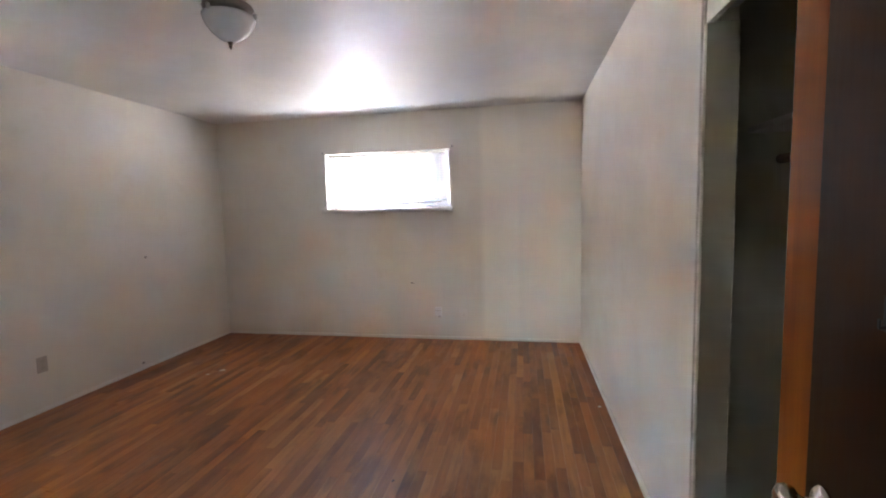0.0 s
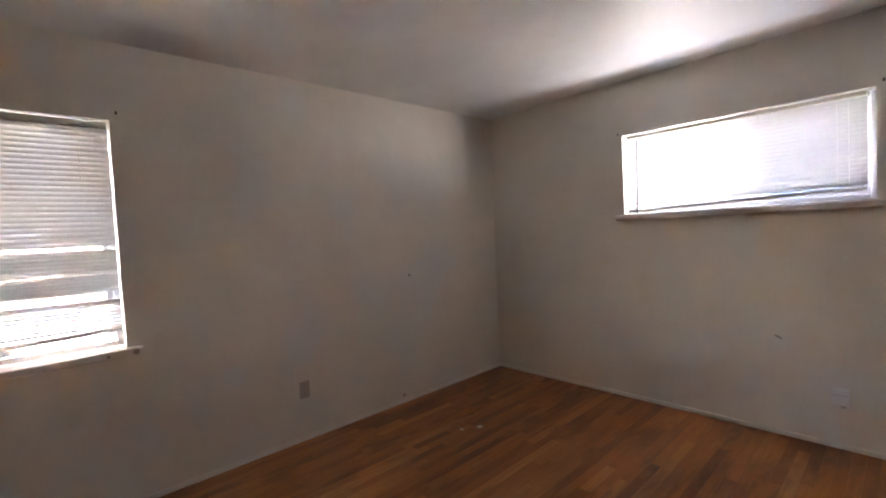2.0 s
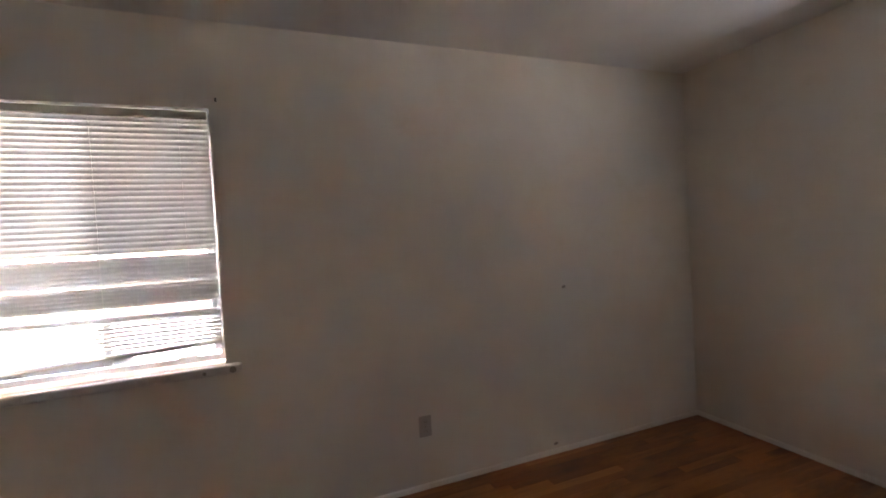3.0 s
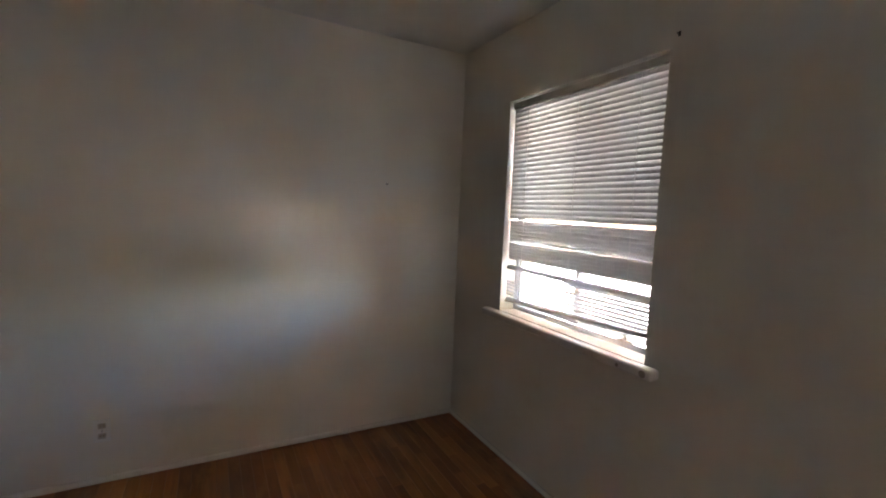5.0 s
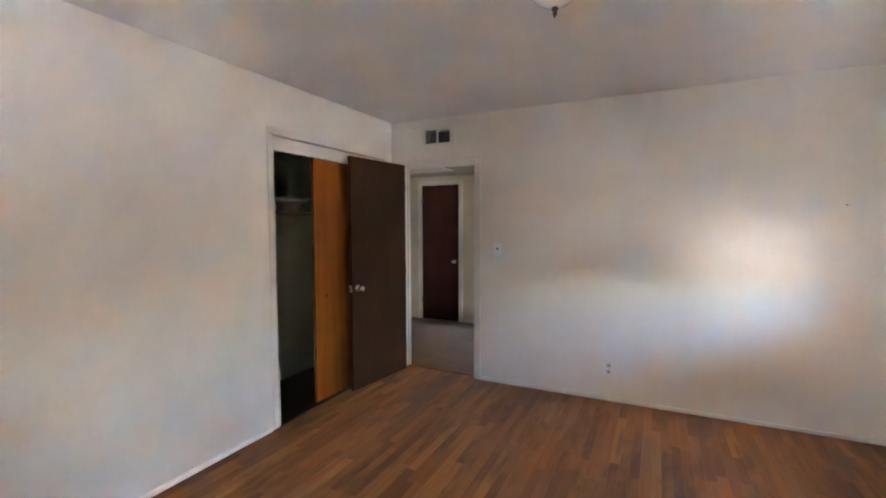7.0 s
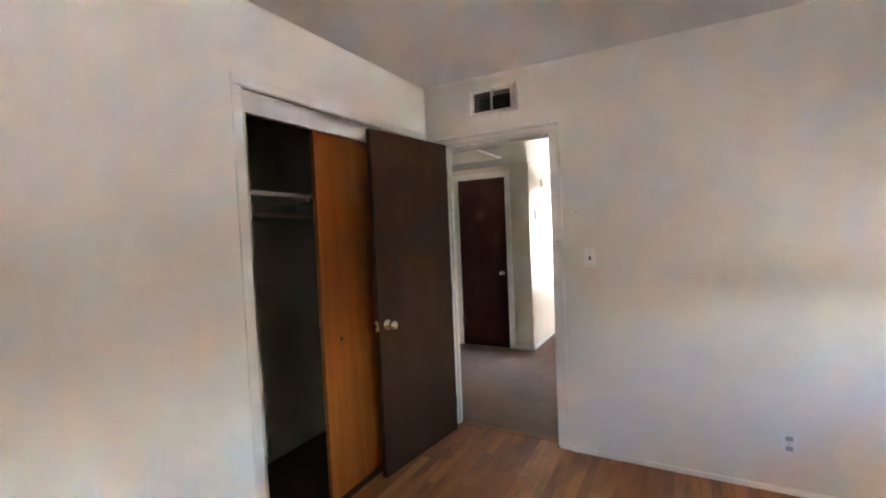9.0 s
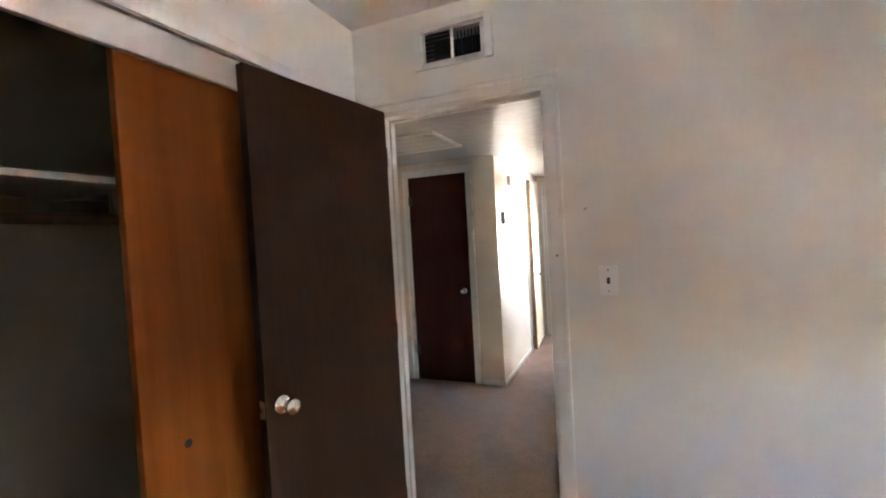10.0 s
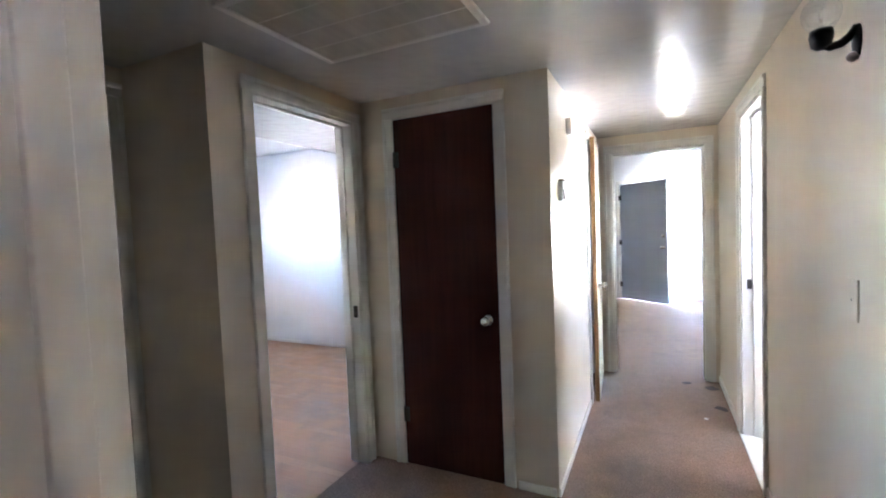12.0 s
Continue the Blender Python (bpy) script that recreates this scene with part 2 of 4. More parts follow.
SHELF = wood("painted_shelf", (0.62, 0.60, 0.53), (0.5, 0.48, 0.42), 0.5)
ROD = wood("closet_rod_wood", (0.2, 0.12, 0.06), (0.12, 0.07, 0.03), 0.5)
CARPET = carpet_material()
CHROME = plain("worn_chrome", (0.72, 0.70, 0.66), 0.2, 1.0, 0.12, 60)
BRASS = plain("tarnished_brass", (0.62, 0.50, 0.28), 0.3, 1.0, 0.2, 60)
IRON = plain("black_iron", (0.018, 0.017, 0.016), 0.42, 0.3, 0.3, 40)
LAMP_BASE = plain("dusty_brown_lamp_metal", (0.40, 0.35, 0.31), 0.4, 0.4, 0.2, 40)
STEEL = plain("dull_hinge_steel", (0.07, 0.06, 0.052), 0.5, 0.6, 0.3, 60)
ALUMINIUM = plain("mill_aluminium", (0.66, 0.67, 0.68), 0.38, 0.8, 0.1, 40)
PLASTIC = plain("ivory_plastic", (0.72, 0.68, 0.58), 0.35, 0.0, 0.06, 30)
WHITE_PLASTIC = plain("white_plastic", (0.80, 0.79, 0.75), 0.35, 0.0, 0.05, 30)
GREY_PLASTIC = plain("grey_clear_plastic", (0.16, 0.155, 0.16), 0.3, 0.0, 0.05, 30)
BEIGE_PLASTIC = plain("beige_plastic", (0.47, 0.42, 0.35), 0.4, 0.0, 0.08, 30)
DARK = plain("dark_slot", (0.015, 0.014, 0.013), 0.6, 0.0, 0.3)
DUCT = plain("dusty_duct_metal", (0.02, 0.02, 0.02), 0.7, 0.2, 0.4, 20)
DUST = plain("dusty_louvre", (0.70, 0.66, 0.57), 0.6, 0.1, 0.25, 18)
GREY_VENT = plain("grey_vent_blade", (0.05, 0.048, 0.045), 0.55, 0.2, 0.2, 20)
FILTER = plain("dusty_filter", (0.55, 0.51, 0.43), 0.8, 0.0, 0.3, 9)
CORD = plain("blind_cord", (0.75, 0.73, 0.68), 0.8)
GLASS = glass_material()
OPAL = frosted_glass()
CLEAR_GLOBE = glass_material("clear_globe_glass", 0.22)
SCREEN = screen_material()
SLAT = slat_material()
STUCCO = ground_material("pale_stucco", (0.60, 0.60, 0.60), (0.66, 0.66, 0.66), 3.0)
ROOFING = ground_material("pinkish_roofing", (0.36, 0.25, 0.21), (0.46, 0.34, 0.29), 4.0)
EAVE = ground_material("brown_roofing", (0.17, 0.10, 0.08), (0.26, 0.17, 0.13), 4.0)
GROUND = ground_material("pale_concrete_ground", (0.47, 0.46, 0.44), (0.55, 0.54, 0.52), 0.5)
DIM_GROUND = ground_material("dim_ground", (0.10, 0.095, 0.05), (0.16, 0.14, 0.08), 2.0)
PATIO_WOOD = wood("weathered_patio_wood", (0.42, 0.27, 0.15), (0.30, 0.18, 0.09), 0.7)
# one dark brown tone, much darker than the oak strips
CLOSET_FLOOR = plain("closet_floor_dark_brown", (0.06, 0.03, 0.015), 0.6, 0.0, 0.4, 6)
DIRT = plain("dark_smudge", (0.36, 0.315, 0.265), 0.8, 0.0, 0.3, 60)
STAIN = plain("soiled_carpet", (0.085, 0.06, 0.047), 0.95, 0.0, 0.35, 90)
FLECK = plain("white_paint_fleck", (0.7, 0.66, 0.58), 0.7)
TILE_FLOOR = plain("pale_bath_floor", (0.6, 0.57, 0.5), 0.35, 0, 0.08, 8)

# ---- building blocks ----
def finish(name, bm, material, parent=None, label="", smooth=False):
    bmesh.ops.recalc_face_normals(bm, faces=bm.faces)
    me = bpy.data.meshes.new(name)
    bm.to_mesh(me)
    bm.free()
    if smooth:
        me.polygons.foreach_set("use_smooth", [True] * len(me.polygons))
    me.materials.append(material)
    ob = new(name, me)
    if parent is not None:
        ob.parent = parent
    if label:
        ob["label"] = label
    return ob


def part(name, bm, material, parent, label="", smooth=False):
    return finish(name, bm, material, parent, label, smooth)


def thing(name, m, label, category, group="", kind=""):
    ob = new(name)
    ob.empty_display_size = 0.1
    ob.matrix_world = m
    return tagged(ob, label, category, group, kind)


def add_box(bm, lo, hi, bevel=0.0, segments=1):
    r = bmesh.ops.create_cube(bm, size=1.0)
    vs = r["verts"]
    c = [(a + b) / 2 for a, b in zip(lo, hi)]
    s = [b - a for a, b in zip(lo, hi)]
    bmesh.ops.scale(bm, vec=s, verts=vs)
    bmesh.ops.translate(bm, vec=c, verts=vs)
    if bevel:
        edges = list({e for v in vs for e in v.link_edges})
        bmesh.ops.bevel(bm, geom=edges, offset=bevel, segments=segments, affect="EDGES", profile=0.5)
    return bm


def box(lo, hi, bevel=0.0, segments=1):
    return add_box(bmesh.new(), lo, hi, bevel, segments)


def lathe(profile, steps=28, axis="Z"):
    """A turned body from (radius, height) pairs."""
    bm = bmesh.new()
    rings = []
    for r, h in profile:
        ring = []
        for i in range(steps):
            a = 2 * math.pi * i / steps
            p = (r * math.cos(a), r * math.sin(a), h)
            ring.append(bm.verts.new(p))
        rings.append(ring)
    for a, b in zip(rings, rings[1:]):
        for i in range(steps):
            j = (i + 1) % steps
            bm.faces.new((a[i], a[j], b[j], b[i]))
    bm.faces.new(rings[0][::-1])
    bm.faces.new(rings[-1])
    if axis == "X":
        bmesh.ops.rotate(bm, verts=bm.verts, cent=(0, 0, 0), matrix=Matrix.Rotation(radians(90), 3, "Y"))
    if axis == "-X":
        bmesh.ops.rotate(bm, verts=bm.verts, cent=(0, 0, 0), matrix=Matrix.Rotation(radians(-90), 3, "Y"))
    if axis == "Y":
        bmesh.ops.rotate(bm, verts=bm.verts, cent=(0, 0, 0), matrix=Matrix.Rotation(radians(-90), 3, "X"))
    return bm


def tube(points, radius, sides=10):
    """A round bar bent along points."""
    bm = bmesh.new()
    rings = []
    for i, p in enumerate(points):
        p = Vector(p)
        a = Vector(points[max(0, i - 1)])
        b = Vector(points[min(len(points) - 1, i + 1)])
        d = (b - a).normalized()
        side = d.cross(Vector((0, 0, 1)))
        if side.length < 1e-3:
            side = d.cross(Vector((0, 1, 0)))
        side.normalize()
        up = side.cross(d)
        rings.append([bm.verts.new(p + radius * (math.cos(t) * side + math.sin(t) * up)) for t in [2 * math.pi * k / sides for k in range(sides)]])
    for a, b in zip(rings, rings[1:]):
        for i in range(sides):
            j = (i + 1) % sides
            bm.faces.new((a[i], a[j], b[j], b[i]))
    bm.faces.new(rings[0][::-1])
    bm.faces.new(rings[-1])
    return bm


def wall_mesh(u0, u1, z0, z1, d0, d1, along, openings=()):
    """A thick wall along x or y from u0 to u1, between the depths d0 and d1, with holes (u0, u1, z0, z1) through it."""
    us = sorted({u0, u1, *[v for o in openings for v in o[:2]]})
    zs = sorted({z0, z1, *[v for o in openings for v in o[2:]]})

    def solid(i, j):
        if not (0 <= i < len(us) - 1 and 0 <= j < len(zs) - 1):
            return False
        u, z = (us[i] + us[i + 1]) / 2, (zs[j] + zs[j + 1]) / 2
        return not any(a < u < b and c < z < d for a, b, c, d in openings)

    bm, made = bmesh.new(), {}

    def vert(u, d, z):
        key = (u, d, z)
        if key not in made:
            made[key] = bm.verts.new((u, d, z) if along == "x" else (d, u, z))
        return made[key]

    for i in range(len(us) - 1):
        for j in range(len(zs) - 1):
            if not solid(i, j):
                continue
            a, b, c, d = us[i], us[i + 1], zs[j], zs[j + 1]
            for dep in (d0, d1):
                bm.faces.new([vert(a, dep, c), vert(b, dep, c), vert(b, dep, d), vert(a, dep, d)])
            for (ni, nj), (p, q) in (((i - 1, j), ((a, c), (a, d))), ((i + 1, j), ((b, c), (b, d))), ((i, j - 1), ((a, c), (b, c))), ((i, j + 1), ((a, d), (b, d)))):
                if not solid(ni, nj):
                    bm.faces.new([vert(p[0], d0, p[1]), vert(q[0], d0, q[1]), vert(q[0], d1, q[1]), vert(p[0], d1, p[1])])
    return bm


def wall(name, along, u0, u1, d0, d1, z0, z1, material, label, openings=()):
    return tagged(finish(name, wall_mesh(u0, u1, z0, z1, d0, d1, along, openings), material), label, "wall", "", "structure")


def slab(name, lo, hi, material, label, category):
    return tagged(finish(name, box(lo, hi), material), label, category, "", "structure")


# ---- structure ----
W, L, H, H2 = 4.08, 4.57, 2.47, 2.17  # bedroom width, length and height; hall height

cream = "cream painted plaster wall with faint scuffs"
wall("wall_window", "y", -0.12, L + 0.15, -0.15, 0.0, -0.05, 2.55, WALL, "cream painted bedroom wall around a window with blinds", [(0.53, 1.515, 0.83, 2.06)])
wall("wall_far", "x", 0.0, 4.95, L, L + 0.15, -0.05, 2.55, FAR_WALL, "cream painted bedroom wall below and around a high window", [(1.33, 2.735, 1.425, 2.06)])
wall("wall_closet", "y", 0.0, L, W, W + 0.10, -0.05, 2.55, WALL, "cream painted bedroom wall beside an open closet", [(0.14, 1.53, -0.04, 2.09)])
wall("wall_door", "x", 0.0, 6.3, -0.12, 0.0, -0.05, 2.55, WALL, "cream painted bedroom wall with a doorway to the hall", [(3.165, 3.955, -0.04, 2.045), (3.43, 3.69, 2.235, 2.36)])
wall("closet_wall_back", "y", 0.0, 2.2, 4.80, 4.95, -0.05, 2.55, CLOSET, "olive grey painted back wall of the closet", [])
wall("closet_wall_side", "x", W + 0.10, 4.80, 1.72, 1.80, -0.05, 2.55, CLOSET, "olive grey painted end wall of the closet", [])
wall("wall_closet_rest", "y", 2.2, L, 4.80, 4.95, -0.05, 2.55, WALL, "plain wall behind the bedroom", [])
slab("ceiling_bedroom", (-0.15, -0.12, 2.55), (4.95, L + 0.15, 2.6), CEILING, "attic boards above the bedroom", "ceiling")
slab("ceiling", (0.0, 0.0, H), (W, L, H + 0.075), CEILING, "off-white painted bedroom ceiling with a soft sheen", "ceiling")
slab("ceiling_closet", (W + 0.10, 0.0, 2.40), (4.80, 1.72, 2.45), CEILING, "painted closet ceiling", "ceiling")

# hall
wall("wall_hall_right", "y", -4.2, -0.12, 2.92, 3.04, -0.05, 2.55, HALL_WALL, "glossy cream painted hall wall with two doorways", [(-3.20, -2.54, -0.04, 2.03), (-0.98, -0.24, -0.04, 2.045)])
# unseen slab added behind the side door against daylight leaks
slab("side_door_light_stop", (2.40, -1.40, -0.05), (2.50, -0.12, 2.55), HALL_WALL, "unseen slab added to stop light leaking round the side door", "wall")
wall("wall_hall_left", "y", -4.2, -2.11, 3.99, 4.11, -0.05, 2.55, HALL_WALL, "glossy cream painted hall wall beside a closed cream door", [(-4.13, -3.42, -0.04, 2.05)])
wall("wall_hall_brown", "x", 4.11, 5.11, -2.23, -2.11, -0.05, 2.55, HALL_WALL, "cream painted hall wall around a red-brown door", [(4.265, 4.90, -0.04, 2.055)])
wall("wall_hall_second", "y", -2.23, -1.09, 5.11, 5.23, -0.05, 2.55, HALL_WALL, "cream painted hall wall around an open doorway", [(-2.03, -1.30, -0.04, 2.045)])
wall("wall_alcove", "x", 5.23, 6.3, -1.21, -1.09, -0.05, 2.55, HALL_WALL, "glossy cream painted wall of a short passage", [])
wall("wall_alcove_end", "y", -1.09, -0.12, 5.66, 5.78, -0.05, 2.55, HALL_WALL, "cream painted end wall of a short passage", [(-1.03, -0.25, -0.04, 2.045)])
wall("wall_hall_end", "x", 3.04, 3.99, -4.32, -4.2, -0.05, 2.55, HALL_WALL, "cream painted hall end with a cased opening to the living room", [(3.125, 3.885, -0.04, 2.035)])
slab("ceiling_hall", (2.92, -4.32, H2), (6.3, -0.12, H2 + 0.08), HALL_CEILING, "lumpy glossy cream hall ceiling", "ceiling")
slab("ceiling_attic", (0.8, -4.32, 2.55), (9.0, -0.12, 2.6), CEILING, "attic boards above the hall", "ceiling")
slab("wall_closet_linen", (4.11, -2.9, -0.05), (5.23, -2.8, 2.55), HALL_WALL, "plain back wall behind the red-brown door", "wall")

# bathroom beyond the hall doorway
wall("wall_bath_west", "y", -4.2, -1.4, 1.75, 1.9, -0.05, 2.55, WHITE_WALL, "white bathroom wall with a bright window", [(-2.95, -2.15, 1.2, 1.9)])
wall("wall_bath_north", "x", 1.9, 2.92, -1.52, -1.4, -0.05, 2.55, WHITE_WALL, "white bathroom wall", [])
wall("wall_bath_south", "x", 1.9, 2.92, -3.52, -3.4, -0.05, 2.55, WHITE_WALL, "white bathroom wall", [])
slab("ceiling_bath", (1.75, -3.52, 2.40), (2.92, -1.4, 2.45), CEILING, "white bathroom ceiling", "ceiling")
slab("floor_bath", (1.75, -4.2, -0.05), (2.98, -1.4, 0.004), TILE_FLOOR, "pale bathroom floor", "floor")

# second bedroom
wall("wall_second_south", "x", 5.23, 8.7, -4.24, -4.12, -0.05, 2.55, WHITE_WALL, "bright white wall of the second bedroom", [])
wall("wall_second_east", "y", -4.24, -1.09, 8.7, 8.85, -0.05, 2.55, WHITE_WALL, "white second bedroom wall with a window", [(-2.95, -2.4, 1.2, 1.8)])
wall("wall_second_north", "x", 6.3, 8.7, -1.21, -1.09, -0.05, 2.55, WHITE_WALL, "white second bedroom wall", [])
wall("wall_second_west", "y", -4.12, -2.23, 5.11, 5.23, -0.05, 2.55, WHITE_WALL, "white second bedroom wall", [])
slab("ceiling_second", (5.23, -4.12, 2.44), (8.7, -1.21, 2.5), CEILING, "white second bedroom ceiling", "ceiling")

# living room
wall("wall_living_front", "x", 0.35, 6.6, -8.6, -8.45, -0.05, 2.75, WHITE_WALL, "white living room wall around the front door and a window", [(3.06, 4.07, -0.04, 2.07), (1.98, 2.58, 0.12, 1.98)])
wall("wall_living_west", "y", -8.45, -4.32, 0.35, 0.5, -0.05, 2.75, WHITE_WALL, "white living room wall", [])
wall("wall_living_east", "y", -8.45, -4.32, 6.45, 6.6, -0.05, 2.75, WHITE_WALL, "white living room wall", [])
wall("wall_living_north_a", "x", 0.5, 3.04, -4.32, -4.2, -0.05, 2.75, WHITE_WALL, "white living room wall", [])
wall("wall_living_north_b", "x", 3.99, 6.45, -4.44, -4.32, -0.05, 2.75, WHITE_WALL, "white living room wall", [])
slab("ceiling_living", (0.5, -8.45, 2.55), (6.45, -4.32, 2.62), CEILING, "white living room ceiling", "ceiling")
# unseen roof; overhangs stretched to keep sun and sky out of the rooms
slab("roof", (-0.6, -12.4, 2.78), (11.2, L + 1.3, 2.95), EAVE, "unseen low roof, overhangs stretched to shade the rooms", "roof")

# floors and ground
slab("floor_hall", (2.98, -4.26, -0.05), (5.17, -0.065, 0.006), CARPET, "matted taupe hall carpet with worn soiled patches", "carpet")
slab("floor_passage", (5.17, -1.12, -0.05), (6.3, -0.065, 0.006), CARPET, "matted taupe carpet in the short passage", "carpet")
slab("floor_living", (0.5, -8.47, -0.05), (6.45, -4.26, 0.006), CARPET, "matted taupe living room carpet", "carpet")
floor_second = slab("floor_second", (5.17, -4.12, -0.05), (8.7, -1.12, -0.004), CLOSET_FLOOR, "worn brown oak strip floor of the second bedroom", "floor")
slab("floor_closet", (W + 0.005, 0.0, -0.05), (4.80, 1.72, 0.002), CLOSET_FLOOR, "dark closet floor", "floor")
slab("ground", (-900, -900, -0.35), (900, 900, -0.15), GROUND, "dry pale ground around the house", "ground")
# two unseen dark sheets added to cut sunlight bounced indoors from the ground
slab("dim_ground_back", (-0.15, L + 1.2, -0.16), (14.0, 8.9, -0.13), DIM_GROUND, "unseen dark ground strip added to cut light bounced at the high window", "lawn")
slab("dim_ground_front", (-12.0, -30.0, -0.16), (20.0, -8.75, -0.13), DIM_GROUND, "unseen dark ground sheet added to dim the living room", "lawn")
slab("floor_base", (-0.15, -8.6, -0.15), (8.85, L + 0.15, -0.052), GROUND, "concrete slab under the house", "foundation")


def baseboard(lo, hi):
    bm = box(lo, hi, 0.006, 2)
    return tagged(finish("baseboard", bm, MOULDING), "thin white painted shoe moulding along the bedroom wall", "baseboard", "bedroom mouldings", "structure")


baseboard((0.0, 0.0, 0.001), (0.018, L, 0.032))
baseboard((0.018, L - 0.018, 0.001), (W - 0.018, L, 0.032))
baseboard((W - 0.018, 1.60, 0.001), (W, L, 0.032))
baseboard((0.018, 0.0, 0.001), (3.10, 0.018, 0.032))


def hall_baseboard(lo, hi):
    return tagged(finish("baseboard", box(lo, hi, 0.005, 2), TRIM), "cream painted baseboard along the hall carpet", "baseboard", "hall baseboards", "structure")


hall_baseboard((3.04, -2.47, 0.004), (3.052, -1.034, 0.07))
hall_baseboard((3.04, -4.18, 0.004), (3.052, -3.275, 0.07))
hall_baseboard((3.978, -3.35, 0.004), (3.99, -2.11, 0.05))
tagged(finish("baseboard", box((5.23, -4.12, 0.004), (8.7, -4.10, 0.036), 0.005, 2), MOULDING), "white painted shoe moulding in the second bedroom", "baseboard", "", "structure")
hall_baseboard((4.0, -2.11, 0.004), (4.20, -2.098, 0.05))


def casing(name, along, u0, u1, top, face, out, wide=0.052, thick=0.012, jamb=0.12, label="cream painted door casing with worn edges", head=None, material=None):
    """Door casing round an opening u0..u1 on the wall face at depth face; out is +1 or -1, the way the face looks. Jamb lining runs back through the wall."""
    root = thing(name, pose(0, 0, 0), label, "door frame", "", "structure")
    material = material or TRIM

    def piece(kind, a0, a1, z0, z1, d0, d1, bevel=0.005, bead=None):
        lo, hi = min(d0, d1), max(d0, d1)
        bm = box((a0, lo, z0), (a1, hi, z1), bevel, 3) if along == "x" else box((lo, a0, z0), (hi, a1, z1), bevel, 3)
        if bead:
            b0, b1, c0, c1 = bead
            e0, e1 = min(d0, d1 + out * 0.007), max(d0, d1 + out * 0.007)
            if along == "x":
                add_box(bm, (b0, e0, c0), (b1, e1, c1), 0.006, 3)
            else:
                add_box(bm, (e0, b0, c0), (e1, b1, c1), 0.006, 3)
        part(kind, bm, material, root)

    f1 = face + out * thick
    piece("side_casing", u0 - wide, u0 + 0.008, 0.006, top - 0.008, face, f1, bead=(u0 - wide, u0 - wide + 0.022, 0.006, top - 0.008))
    piece("side_casing", u1 - 0.008, u1 + wide, 0.006, top - 0.008, face, f1, bead=(u1 + wide - 0.022, u1 + wide, 0.006, top - 0.008))
    piece("head_casing", u0 - wide, u1 + wide, top - 0.008, top + wide, face, f1, bead=(u0 - wide, u1 + wide, top + wide - 0.022, top + wide))
    back = face - out * jamb
    piece("side_jamb", u0 + 0.0, u0 + 0.02, 0.006, top - 0.02, face - out * 0.001, back, 0.002)
    piece("side_jamb", u1 - 0.02, u1, 0.006, top - 0.02, face - out * 0.001, back, 0.002)
    piece("head_jamb", u0, u1, top - 0.02, top, face - out * 0.001, back, 0.002)
    mid = face - out * jamb * 0.5
    piece("door_stop", u0 + 0.02, u0 + 0.031, 0.006, top - 0.031, mid, mid - out * 0.03, 0.002)
    piece("door_stop", u1 - 0.031, u1 - 0.02, 0.006, top - 0.031, mid, mid - out * 0.03, 0.002)
    piece("door_stop", u0 + 0.02, u1 - 0.02, top - 0.031, top - 0.02, mid, mid - out * 0.03, 0.002)
    return root


casing("door_frame_1", "x", 3.165, 3.955, 2.045, 0.0, 1, label="cream painted bedroom doorway casing with chipped edges")
casing("door_frame_2", "y", -3.20, -2.54, 2.03, 3.04, 1, label="cream painted bathroom doorway casing")
casing("door_frame_3", "x", 4.265, 4.90, 2.055, -2.11, 1, label="cream painted casing around the red-brown door")
casing("door_frame_4", "y", -2.03, -1.30, 2.045, 5.11, -1, label="cream painted casing of the second bedroom doorway")
casing("door_frame_5", "x", 3.125, 3.885, 2.035, -4.2, 1, label="cream painted casing of the living room opening")
casing("door_frame_6", "x", 3.06, 4.07, 2.07, -8.45, 1, label="white painted front door frame", jamb=0.15)
casing("door_frame_8", "y", -1.03, -0.25, 2.045, 5.66, -1, label="cream painted casing at the end of the passage")
casing("door_frame_9", "y", -0.98, -0.24, 2.045, 3.04, 1, label="yellowed cream painted casing of the hall side door", material=YELLOWED)
casing("door_frame_7", "y", -4.13, -3.42, 2.05, 3.99, -1, label="cream painted casing of the hall closet door")


# ---- doors ----
def knob(parent, at, way, material=CHROME, size=1.0):
    """A round knob with rose and neck, standing out along +x or -x, or +y."""
    ax = {"+x": "X", "-x": "-X", "+y": "Y"}[way]
    s = size
    prof = [(0.033 * s, 0.0), (0.033 * s, 0.004), (0.026 * s, 0.010), (0.012 * s, 0.013), (0.011 * s, 0.030), (0.016 * s, 0.036), (0.025 * s, 0.042), (0.0285 * s, 0.052), (0.026 * s, 0.063), (0.016 * s, 0.069), (0.004 * s, 0.070)]
    ob = part("knob", lathe(prof, 26, ax), material, parent, "", True)
    ob.location = at
    return ob


def hinge(parent, at, along):
    bm = bmesh.new()
    bmesh.ops.create_cone(bm, cap_ends=True, segments=10, radius1=0.007, radius2=0.007, depth=0.09)
    if along == "y":
        add_box(bm, (-0.002, -0.03, -0.044), (0.002, 0.03, 0.044))
    else:
        add_box(bm, (-0.03, -0.002, -0.044), (0.03, 0.002, 0.044))
    ob = part("hinge", bm, STEEL, parent)
    ob.location = at
    return ob


def slab_door(name, hinge_at, turn, width, height, material, label, thick=0.035):
    """A flush door: local x runs from the hinge along the leaf, local y across it. turn in degrees."""
    root = thing(name, pose(*hinge_at, 0, 0, turn), label, "door", "", "structure")
    leaf = part("leaf", box((0.0, -thick / 2, 0.0), (width, thick / 2, height), 0.002, 2), material, root)
    return root, leaf


